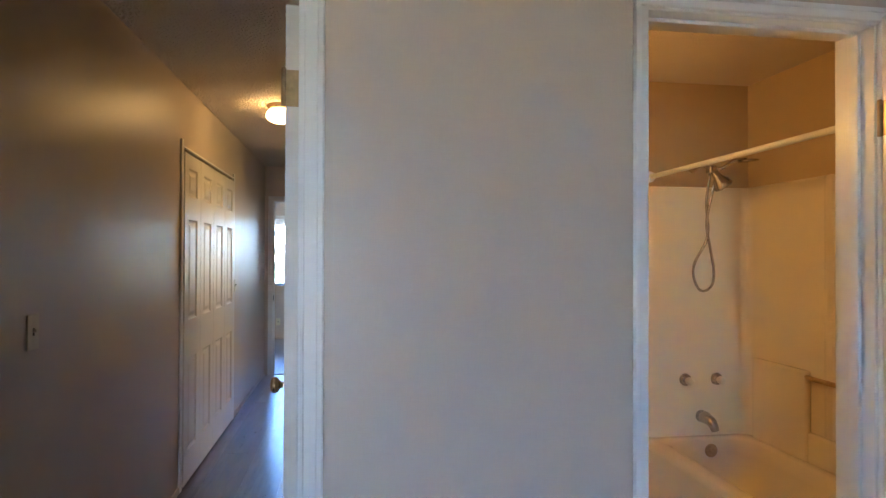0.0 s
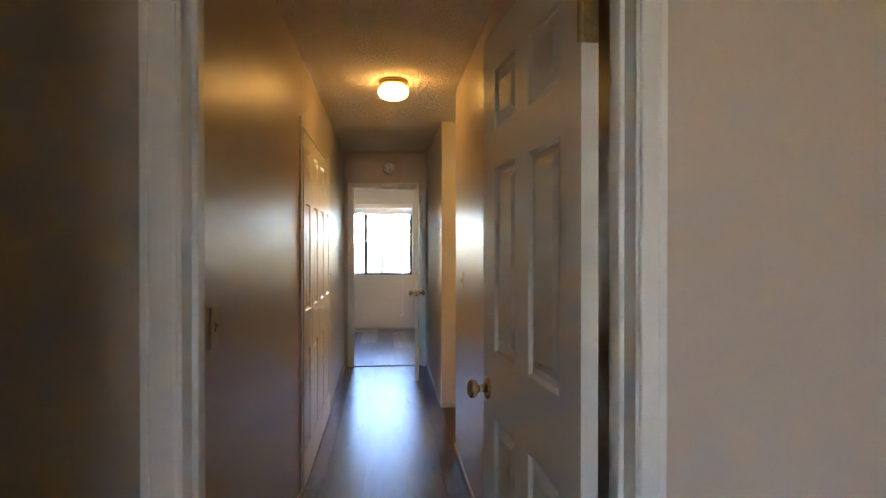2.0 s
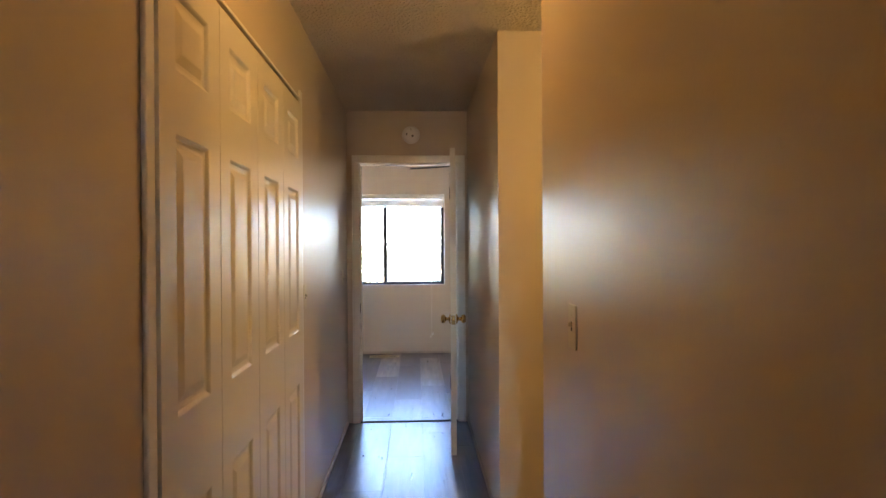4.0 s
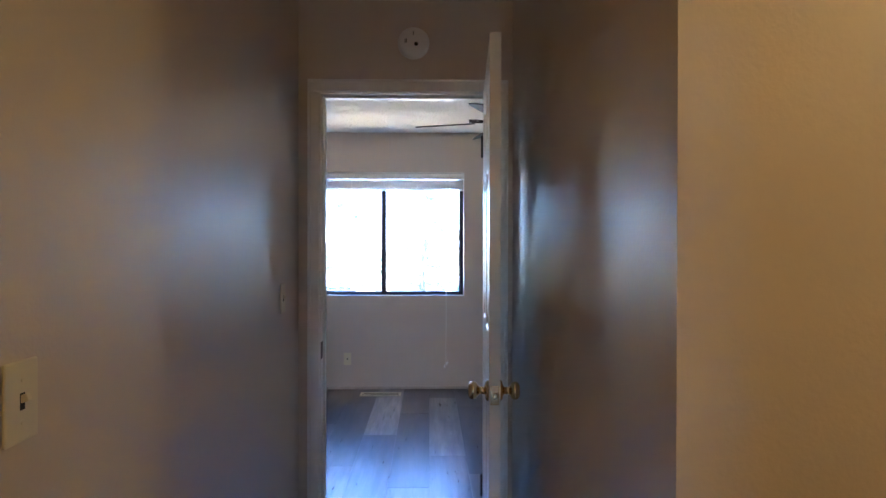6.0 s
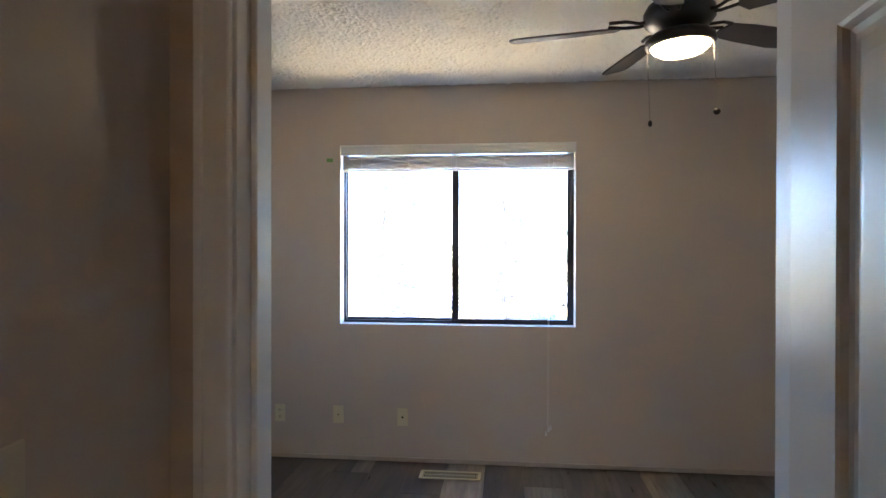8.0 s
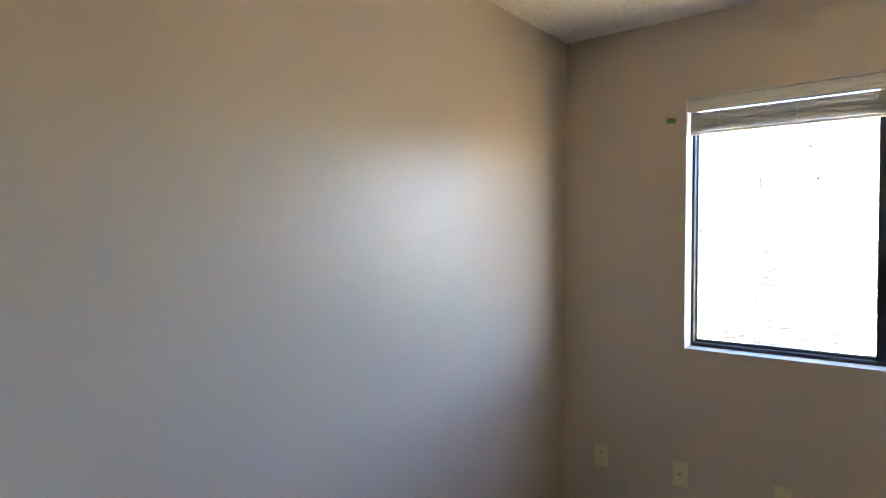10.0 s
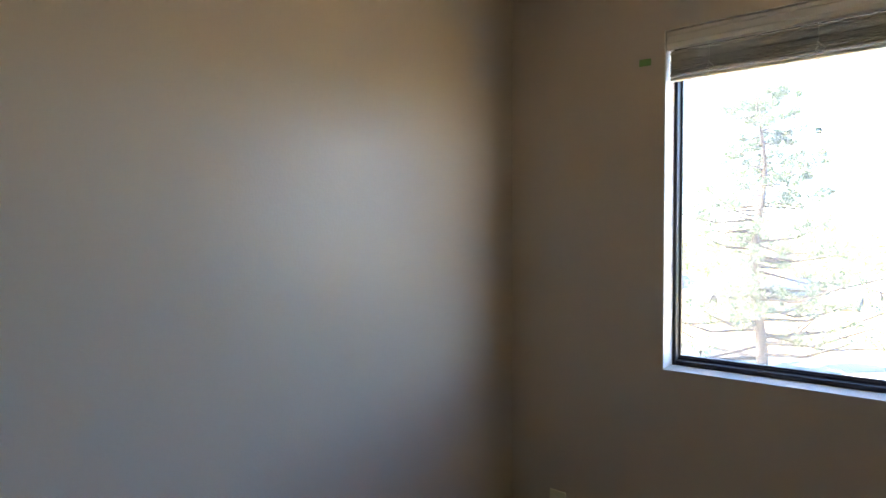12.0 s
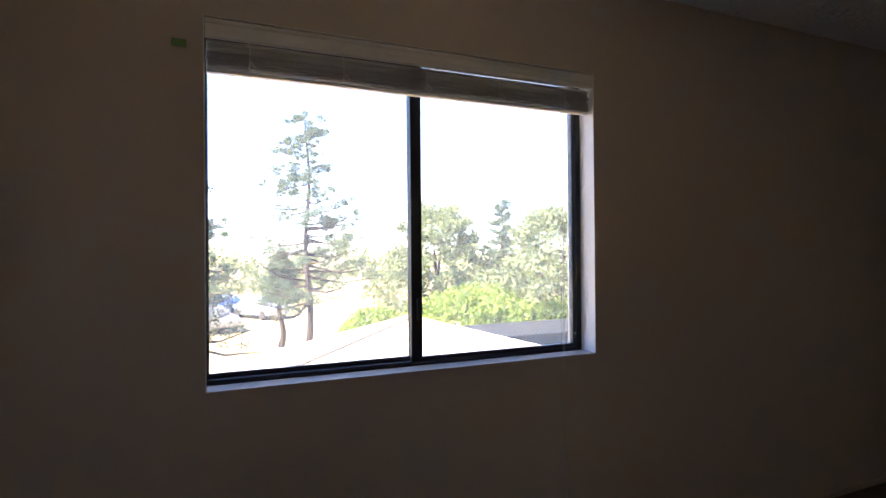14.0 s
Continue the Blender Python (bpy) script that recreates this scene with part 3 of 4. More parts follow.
# ---- blind ----
blind = thing("mini_blind", "white vinyl horizontal blind drawn up to the top of the window", "blind", pose((WX0 + WX1) / 2, WIN_Y + 0.03, 0))
half = (WX1 - WX0) / 2 - 0.012
val = bmesh.new()
prof = [(0.026, 2.0505), (-0.022, 2.0505), (-0.028, 2.046), (-0.028, 2.036), (-0.025, 2.033), (-0.025, 2.012), (-0.029, 2.008), (-0.029, 1.993), (-0.024, 1.987), (-0.018, 1.987), (-0.018, 2.042), (0.026, 2.042)]
ends = [[val.verts.new((x, y, z)) for y, z in prof] for x in (-half - 0.006, half + 0.006)]
for i in range(len(prof)):
    j = (i + 1) % len(prof)
    val.faces.new((ends[0][i], ends[0][j], ends[1][j], ends[1][i]))
val.faces.new(ends[0])
val.faces.new(ends[1][::-1])
bmesh.ops.recalc_face_normals(val, faces=val.faces[:])
part("valance", val, BLIND, blind, "ribbed white valance")
part("head_rail", soft_box(-half, half, -0.012, 0.024, 2.008, 2.034, 0.002), BLIND, blind)
rs = random.Random(4)


def slat(y0, z0, lean, thick=0.0026):
    """One slat of the stack, slightly crowned and a little out of line along its length."""
    bm = bmesh.new()
    rows = []
    for i in range(13):
        x = -half + 2 * half * i / 12
        sag = 0.006 * (x / half) - 0.0015 * math.cos(x * 9) + rs.uniform(-0.0006, 0.0006)
        rows.append([bm.verts.new((x, y0 + dy, z0 - sag * lean + dz)) for dy, dz in ((-0.013, 0), (0, 0.0016), (0.013, 0), (0.013, -thick * 0.7), (0, 0.0016 - thick * 0.7), (-0.013, -thick * 0.7))])
    for a, b in zip(rows, rows[1:]):
        for k in range(6):
            bm.faces.new((a[k], a[(k + 1) % 6], b[(k + 1) % 6], b[k]))
    bm.faces.new(rows[0][::-1])
    bm.faces.new(rows[-1])
    bmesh.ops.recalc_face_normals(bm, faces=bm.faces[:])
    return bm


for i in range(24):
    part("slat", slat(rs.choice((-0.007, -0.001, 0.005)) + rs.uniform(-0.001, 0.001), 1.9 + i * 0.0037, 0.05, 0.0024), SLAT, blind)
part("bottom_rail", soft_box(-half, half, -0.013, 0.013, 1.884, 1.8955, 0.003), BLIND, blind)
for x in (-0.62, -0.31, 0.0, 0.31, 0.62):
    for y in (-0.017, 0.017):
        part("ladder_cord", tube([(x, y, 2.01), (x + 0.002, y, 1.95), (x - 0.003, y * 1.1, 1.88)], 0.0012, 6), BLIND, blind)
    part("cord_tuft", tube([(x, -0.022, 1.93), (x + 0.011, -0.028, 1.916), (x + 0.02, -0.026, 1.908), (x + 0.012, -0.03, 1.899), (x - 0.006, -0.027, 1.905), (x + 0.004, -0.028, 1.921)], 0.0022, 6), BLIND, blind)
cx = 0.735 - (WX0 + WX1) / 2
for dx in (0.0, 0.008):
    part("pull_cord", tube([(cx + dx, -0.032, 1.985), (cx + dx, -0.036, 1.4), (cx + dx - 0.002, -0.04, 0.88), (cx + dx - 0.003, -0.05, 0.24 + 2 * dx)], 0.0008, 6), BLIND, blind, "thin white pull cord")
for dx, dz in ((-0.012, -0.004), (0.016, 0.034), (0.004, 0.02)):
    part("cord_tassel", lathe([(0, 0.03), (0.003, 0.028), (0.005, 0.014), (0.009, 0.002), (0.008, 0), (0, 0)], 14, Matrix.Translation((cx + dx, -0.05, 0.21 + dz))), WHITE, blind, "white bell-shaped tassel", smooth=True)

# ---- plates on the walls ----
def wall_plate(name, kind, m, label, mat):
    """Cover plate in local x (width) and z (height), facing local -y."""
    w, h = 0.070, 0.115
    t = thing(name, label, "light switch" if kind == "switch" else "wall outlet", m)
    bm = soft_box(-w / 2, w / 2, -0.006, -0.0005, -h / 2, h / 2, 0.0028, 3)
    part("cover_plate", bm, mat, t)
    rot = Matrix.Rotation(radians(90), 4, "X")
    if kind == "switch":
        part("switch_slot", soft_box(-0.005, 0.005, -0.0068, -0.0055, -0.012, 0.012, 0.0005), DARK, t)
        tog = soft_box(-0.0042, 0.0042, -0.017, -0.0055, -0.004, 0.007, 0.0012)
        tog.transform(Matrix.Rotation(radians(-18), 4, "X"))
        part("toggle", tog, mat, t)
        holes = (-0.03, 0.03)
    elif kind == "socket":
        for dz in (-0.02, 0.02):
            part("socket_face", soft_box(-0.0165, 0.0165, -0.0075, -0.0055, dz - 0.014, dz + 0.014, 0.001), mat, t)
            for dx, hh in ((-0.006, 0.004), (0.006, 0.0033)):
                part("slot", soft_box(dx - 0.0012, dx + 0.0012, -0.0082, -0.007, dz + 0.001 - hh, dz + 0.003 + hh, 0.0002, 1), DARK, t)
            part("ground_hole", lathe([(0, 0), (0.0026, 0), (0.0026, 0.001), (0, 0.001)], 10, Matrix.Translation((0, -0.0072, dz - 0.008)) @ rot), DARK, t)
        holes = (0.0,)
    else:
        part("jack", lathe([(0, 0), (0.0065, 0), (0.006, 0.006), (0.0035, 0.0065), (0.0035, 0.011), (0, 0.011)], 14, Matrix.Translation((0, -0.0055, 0)) @ rot), AGED_BRASS if kind == "coax" else DARK, t)
        holes = (-0.042, 0.042)
    for dz in holes:
        part("screw", lathe([(0, 0), (0.0034, 0), (0.0026, 0.0012), (0, 0.0012)], 10, Matrix.Translation((0, -0.0058, dz)) @ rot), mat, t)
    return t


wall_plate("light_switch", "switch", pose(-0.17, ENTRY0, 1.163), "beige toggle switch plate on the first room's wall", IVORY)
wall_plate("light_switch", "switch", pose(0, -5.20, 1.165, 0, 0, 90), "beige toggle switch plate on the hall wall near the entrance", IVORY)
wall_plate("light_switch", "switch", pose(0, -1.815, 1.142, 0, 0, 90), "ivory switch plate beside the closet trim", IVORY)
wall_plate("light_switch", "switch", pose(0, -0.298, 1.154, 0, 0, 90), "ivory toggle switch plate beside the bedroom door", IVORY)
wall_plate("light_switch", "switch", pose(HALL_W, -3.2, 1.17, 0, 0, -90), "ivory toggle switch plate on the hall wall by the side passage", IVORY)
wall_plate("power_outlet", "socket", pose(-1.015, WIN_Y, 0.293), "beige double power outlet low on the window wall", ALMOND)
wall_plate("cable_outlet", "coax", pose(-0.62, WIN_Y, 0.293), "cream cable outlet plate with a brass jack", ALMOND)
wall_plate("phone_outlet", "phone", pose(-0.195, WIN_Y, 0.288), "beige phone outlet plate with a dark jack", ALMOND)
tp = soft_box(-0.021, 0.021, -0.0012, -0.0003, -0.012, 0.012, 0.0002, 1)
tape = part("masking_tape", tp, TAPE)
tape.matrix_basis = pose(-0.68, WIN_Y, 1.958, 0, 2, 0)
tagged(tape, "small piece of green masking tape stuck to the wall", "tape")

# ---- floor register ----
reg = thing("floor_register", "cream metal floor register with dark slots under the window", "floor vent", pose(0.135, 2.85, 0.0))
rw, rh = 0.186, 0.064
for x0, x1, y0, y1 in ((-rw, rw, rh - 0.016, rh), (-rw, rw, -rh, -rh + 0.016), (-rw, -rw + 0.02, -rh + 0.016, rh - 0.016), (rw - 0.02, rw, -rh + 0.016, rh - 0.016)):
    part("register_frame", soft_box(x0, x1, y0, y1, 0.0005, 0.006, 0.002), ALMOND, reg)
part("register_box", soft_box(-rw + 0.015, rw - 0.015, -rh + 0.012, rh - 0.012, 0.0004, 0.0016, 0.0003, 1), DARK, reg)
part("register_bar", soft_box(-rw + 0.02, rw - 0.02, -0.003, 0.003, 0.002, 0.0052, 0.001), ALMOND, reg)
for i in range(27):
    x = -rw + 0.026 + i * (2 * rw - 0.052) / 26
    part("louvre", soft_box(x - 0.0021, x + 0.0021, -rh + 0.015, rh - 0.015, 0.0018, 0.005, 0.0006, 1), ALMOND, reg)

# ---- smoke detector ----
det = thing("smoke_detector", "round white smoke detector above the bedroom door", "smoke detector", pose(0.505, 0.0, 2.252, 90, 0, 0))
part("housing", lathe([(0, 0.001), (0.067, 0.001), (0.068, 0.012), (0.064, 0.024), (0.052, 0.032), (0.03, 0.035), (0, 0.0355)], 40), WHITE, det, smooth=True)
part("mount_ring", lathe([(0.066, 0.001), (0.0705, 0.001), (0.0705, 0.007), (0.066, 0.009)], 40), WHITE, det)
part("test_button", lathe([(0, 0.034), (0.009, 0.034), (0.008, 0.038), (0, 0.0385)], 18, Matrix.Translation((0.012, -0.012, 0))), DARK, det, "small dark test button")
for x, y in ((-0.03, 0.002), (-0.036, 0.002), (0.0, 0.034)):
    part("vent_slot", soft_box(x - 0.0018, x + 0.0018, y - 0.009, y + 0.009, 0.0335, 0.0352, 0.0003, 1), DARK, det)

# ---- hall ceiling light ----
lamp = thing("ceiling_light", "lit mushroom glass ceiling light on a brass base", "ceiling light", pose(0.52, -3.03, H_HALL))
part("base", lathe([(0, -0.0005), (0.086, -0.0005), (0.092, -0.006), (0.092, -0.018), (0.084, -0.026), (0.08, -0.034), (0.0, -0.034)], 40), AGED_BRASS, lamp, "stepped brass base", smooth=True)
part("glass_shade", lathe([(0.074, -0.0345), (0.078, -0.042), (0.093, -0.056), (0.098, -0.072), (0.094, -0.09), (0.08, -0.107), (0.052, -0.12), (0.02, -0.126), (0, -0.127)], 40), LAMP_GLASS, lamp, "glowing white glass shade", smooth=True)

# copy of the hall light added out of view to light the side passage
fill_lamp = thing("ceiling_light", "unseen ceiling light added to brighten the side passage", "ceiling light", pose(2.15, -2.3, H_HALL))
part("base", lathe([(0, -0.0005), (0.086, -0.0005), (0.092, -0.006), (0.092, -0.018), (0.084, -0.026), (0.08, -0.034), (0.0, -0.034)], 40), AGED_BRASS, fill_lamp, smooth=True)
part("glass_shade", lathe([(0.074, -0.0345), (0.078, -0.042), (0.093, -0.056), (0.098, -0.072), (0.094, -0.09), (0.08, -0.107), (0.052, -0.12), (0.02, -0.126), (0, -0.127)], 40), PASSAGE_FILL, fill_lamp, smooth=True)

# ---- ceiling fan ----
FX, FY, FZ = 1.09, 1.49, 2.19
fan = thing("ceiling_fan", "dark five-blade ceiling fan with a lit bowl light", "ceiling fan", Matrix.Translation((FX, FY, H_ROOM)) @ Matrix.Rotation(radians(-2.8), 4, "Y") @ Matrix.Translation((0, 0, -H_ROOM)))
part("canopy", lathe([(0, H_ROOM - 0.0005), (0.07, H_ROOM - 0.0005), (0.07, H_ROOM - 0.02), (0.045, H_ROOM - 0.055), (0.015, H_ROOM - 0.062), (0, H_ROOM - 0.062)], 32), DARK_METAL, fan, smooth=True)
part("down_rod", tube([(0, 0, H_ROOM - 0.06), (0, 0, FZ + 0.1)], 0.0125, 14), DARK_METAL, fan)
part("motor", lathe([(0, FZ + 0.115), (0.05, FZ + 0.112), (0.11, FZ + 0.095), (0.125, FZ + 0.07), (0.125, FZ + 0.035), (0.105, FZ + 0.012), (0.07, FZ), (0.07, FZ - 0.012), (0, FZ - 0.012)], 40), DARK_METAL, fan, "dark bronze motor housing", smooth=True)
part("light_ring", lathe([(0, FZ - 0.012), (0.10, FZ - 0.012), (0.122, FZ - 0.028), (0.125, FZ - 0.05), (0.112, FZ - 0.058), (0, FZ - 0.056)], 40), DARK_METAL, fan, smooth=True)
part("bowl", lathe([(0.107, FZ - 0.056), (0.099, FZ - 0.070), (0.078, FZ - 0.084), (0.046, FZ - 0.092), (0, FZ - 0.094)], 40), FAN_GLASS, fan, "glowing frosted glass bowl", smooth=True)
for i in range(5):
    turn = Matrix.Rotation(radians(31 + 72 * i), 4, "Z")
    bl = bmesh.new()
    outline = [(0.20, -0.045), (0.30, -0.058), (0.48, -0.066), (0.53, -0.06), (0.545, -0.035), (0.55, 0.03), (0.53, 0.058), (0.48, 0.064), (0.30, 0.056), (0.20, 0.045), (0.185, 0.0)]
    top = [bl.verts.new((x, y, 0.0035)) for x, y in outline]
    bot = [bl.verts.new((x, y, -0.0035)) for x, y in outline]
    bl.faces.new(top)
    bl.faces.new(bot[::-1])
    for k in range(len(outline)):
        j = (k + 1) % len(outline)
        bl.faces.new((top[k], bot[k], bot[j], top[j]))
    bmesh.ops.recalc_face_normals(bl, faces=bl.faces[:])
    bl.transform(turn @ Matrix.Translation((0, 0, FZ + 0.026)) @ Matrix.Rotation(radians(-12), 4, "X") @ Matrix.Diagonal((1.13, 1.0, 1.0, 1.0)))
    blade = part("blade", bl, BLADE, fan, "dark wood-grain blade")
    for side in (-1, 1):
        arm = tube([(0.09, 0.01 * side, FZ + 0.045), (0.14, 0.018 * side, FZ + 0.034), (0.19, 0.034 * side, FZ + 0.041), (0.25, 0.022 * side, FZ + 0.046)], [0.008, 0.006, 0.006, 0.007], 8)
        arm.transform(turn)
        part("blade_iron", arm, DARK_METAL, blade)
for dx, dy, ln, r in ((-0.135, -0.06, 0.285, 0.008), (0.1, -0.05, 0.255, 0.014)):
    part("pull_chain", tube([(dx, dy, FZ - 0.05), (dx + 0.001, dy, FZ - 0.12), (dx, dy, FZ - 0.05 - ln)], 0.001, 6), CHROME, fan)
    part("pull_fob", lathe([(0, 0.012), (r * 0.6, 0.01), (r, 0.0), (r * 0.6, -0.01), (0, -0.012)], 16, Matrix.Translation((dx, dy, FZ - 0.06 - ln))), DARK_METAL, fan, smooth=True)

# ---- bathroom ----
TX0 = 2.56
SUR = 1.793


def rounded_ring(x0, x1, y0, y1, r, n=6):
    pts = []
    for cx_, cy_, a0 in ((x1 - r, y1 - r, 0), (x0 + r, y1 - r, 90), (x0 + r, y0 + r, 180), (x1 - r, y0 + r, 270)):
        for k in range(n + 1):
            a = radians(a0 + 90 * k / n)
            pts.append((cx_ + r * math.cos(a), cy_ + r * math.sin(a)))
    return pts


tub = thing("bathtub", "almond fibreglass bathtub in a moulded surround", "bathtub", pose(0, 0, 0))
bm = bmesh.new()
ya, yb = ENTRY1 + 0.004, TUB_Y - 0.004
xa, xb = TX0, TUB_X - 0.004
levels = [(0.0, 0.01, 0.0, 0.02), (0.0, 0.0, 0.39, 0.02), (0.004, 0.0, 0.418, 0.02), (0.018, 0.004, 0.43, 0.02), (0.075, 0.07, 0.43, 0.1), (0.09, 0.085, 0.42, 0.12), (0.11, 0.1, 0.36, 0.13), (0.15, 0.16, 0.12, 0.14), (0.2, 0.22, 0.085, 0.12)]
rings = []
for ix, iy, z, r in levels:
    rings.append([bm.verts.new((x, y, z)) for x, y in rounded_ring(xa + ix, xb - ix, ya + iy, yb - iy, r)])
for a, b in zip(rings, rings[1:]):
    for i in range(len(a)):
        j = (i + 1) % len(a)
        bm.faces.new((a[i], a[j], b[j], b[i]))
bm.faces.new(rings[-1])
bmesh.ops.recalc_face_normals(bm, faces=bm.faces[:])
part("tub_shell", bm, SURROUND, tub, smooth=True)
ROT_Y = Matrix.Rotation(radians(90), 4, "X")
part("overflow_plate", lathe([(0, 0), (0.036, 0), (0.036, 0.004), (0.03, 0.008), (0, 0.009)], 26, Matrix.Translation((2.91, TUB_Y - 0.115, 0.375)) @ ROT_Y), AGED_BRASS, tub, "round metal overflow plate", smooth=True)

sur = thing("tub_surround", "almond moulded fibreglass wall surround above the tub", "tub surround")
bm = bmesh.new()
# plumbing side, rounded inner corner and long side as one moulded sheet
plan = [(TX0 + 0.0, TUB_Y - 0.004), (TX0 + 0.004, TUB_Y - 0.02), (TX0 + 0.03, TUB_Y - 0.024)]
plan += [(TUB_X - 0.024 - 0.05 + 0.05 * math.sin(radians(a)), TUB_Y - 0.024 - 0.05 + 0.05 * math.cos(radians(a))) for a in (0, 15, 30, 45, 60, 75, 90)]
plan += [(TUB_X - 0.024, TUB_Y - 0.58), (TUB_X - 0.03, TUB_Y - 0.60), (TUB_X - 0.03, TUB_Y - 0.606), (TUB_X - 0.024, TUB_Y - 0.625), (TUB_X - 0.024, ENTRY1 + 0.01)]
low = [bm.verts.new((x, y, 0.428)) for x, y in plan]
high = [bm.verts.new((x, y, SUR - 0.008)) for x, y in plan]
cap = [bm.verts.new((x + (0.008 if k > 5 else 0.0), y + (0.008 if k < 10 else 0), SUR)) for k, (x, y) in enumerate(plan)]
for k in range(len(plan) - 1):
    bm.faces.new((low[k], low[k + 1], high[k + 1], high[k]))
    bm.faces.new((high[k], high[k + 1], cap[k + 1], cap[k]))
back = [bm.verts.new((min(x + 0.024, TUB_X - 0.002) if k > 5 else x, min(y + 0.022, TUB_Y - 0.002), SUR)) for k, (x, y) in enumerate(plan)]
for k in range(len(plan) - 1):
    bm.faces.new((cap[k], cap[k + 1], back[k + 1], back[k]))
bmesh.ops.recalc_face_normals(bm, faces=bm.faces[:])
part("surround_panel", bm, SURROUND, sur)
part("moulded_ledge", soft_box(TUB_X - 0.052, TUB_X - 0.018, TUB_Y - 0.5, TUB_Y - 0.1, 0.425, 0.865, 0.016, 5), SURROUND, sur)
part("soap_shelf", soft_box(TUB_X - 0.052, TUB_X - 0.018, ENTRY1 + 0.02, TUB_Y - 0.499, 0.425, 0.575, 0.016, 5), SURROUND, sur)
part("grab_bar", tube([(TUB_X - 0.04, TUB_Y - 0.49, 0.835), (TUB_X - 0.055, TUB_Y - 0.54, 0.835), (TUB_X - 0.055, TUB_Y - 1.1, 0.835), (TUB_X - 0.03, TUB_Y - 1.14, 0.835)], 0.012, 12), AGED_BRASS, sur, "brown metal grab bar")

rod = thing("shower_curtain_rod", "white shower curtain rod across the tub", "curtain rod")
part("rod", tube([(2.62, TUB_Y - 0.003, 1.845), (2.62, -5.0, 1.843), (2.62, ENTRY1 + 0.003, 1.845)], 0.0125, 14), TRIM, rod, smooth=True)
part("rod_flange", lathe([(0, 0.001), (0.03, 0.001), (0.03, 0.006), (0.016, 0.016), (0, 0.016)], 20, Matrix.Translation((2.62, TUB_Y, 1.845)) @ ROT_Y), TRIM, rod)

sh = thing("hand_shower_set", "chrome shower arm with a hand shower and hanging hose", "shower")
sx, sz = 2.875, 1.90
part("arm_flange", lathe([(0, 0.001), (0.027, 0.001), (0.025, 0.006), (0.012, 0.01), (0, 0.01)], 20, Matrix.Translation((sx, TUB_Y, sz)) @ ROT_Y), AGED_BRASS, sh)
part("shower_arm", tube([(sx, TUB_Y - 0.005, sz), (sx + 0.005, TUB_Y - 0.08, sz + 0.005), (sx + 0.02, TUB_Y - 0.13, sz - 0.02)], 0.0095, 12), WORN_CHROME, sh, smooth=True)
part("diverter", soft_box(sx + 0.0, sx + 0.045, TUB_Y - 0.16, TUB_Y - 0.115, sz - 0.05, sz - 0.005, 0.012, 3), WORN_CHROME, sh)
part("hand_shower", lathe([(0, 0.0), (0.016, 0.002), (0.018, 0.03), (0.034, 0.055), (0.042, 0.075), (0.04, 0.084), (0, 0.086)], 24, Matrix.Translation((sx + 0.03, TUB_Y - 0.15, sz - 0.035)) @ Matrix.Rotation(radians(145), 4, "Y") @ Matrix.Scale(1.2, 4)), WORN_CHROME, sh, smooth=True)
part("upper_arm", tube([(sx + 0.035, TUB_Y - 0.14, sz - 0.03), (sx + 0.07, TUB_Y - 0.17, sz - 0.02), (sx + 0.12, TUB_Y - 0.19, sz + 0.018), (sx + 0.185, TUB_Y - 0.2, sz + 0.024)], 0.008, 12), WORN_CHROME, sh, smooth=True)
part("rain_head", lathe([(0, 0.014), (0.02, 0.013), (0.05, 0.006), (0.052, 0.0), (0, -0.002)], 26, Matrix.Translation((sx + 0.195, TUB_Y - 0.2, sz + 0.012)) @ Matrix.Rotation(radians(-6), 4, "Y")), WORN_CHROME, sh, smooth=True)
loop = [(sx + 0.02, TUB_Y - 0.13, sz - 0.05), (sx + 0.012, TUB_Y - 0.11, 1.7), (sx + 0.035, TUB_Y - 0.085, 1.52), (sx - 0.03, TUB_Y - 0.07, 1.38), (sx - 0.035, TUB_Y - 0.065, 1.3), (sx - 0.005, TUB_Y - 0.065, 1.235),
        (sx + 0.035, TUB_Y - 0.065, 1.225), (sx + 0.075, TUB_Y - 0.065, 1.26), (sx + 0.08, TUB_Y - 0.07, 1.34), (sx + 0.05, TUB_Y - 0.08, 1.47), (sx + 0.02, TUB_Y - 0.1, 1.6), (sx + 0.04, TUB_Y - 0.13, 1.78), (sx + 0.045, TUB_Y - 0.145, 1.85)]
smoothed = []
for k in range(len(loop) - 1):
    p0, p1, p2, p3 = [Vector(loop[min(max(k + d, 0), len(loop) - 1)]) for d in (-1, 0, 1, 2)]
    for q in range(6):
        t = q / 6
        smoothed.append(0.5 * ((2 * p1) + (p2 - p0) * t + (2 * p0 - 5 * p1 + 4 * p2 - p3) * t * t + (3 * p1 - p0 - 3 * p2 + p3) * t ** 3))
part("hose", tube(smoothed, 0.0068, 10), WORN_CHROME, sh, "flexible metal hose", smooth=True)

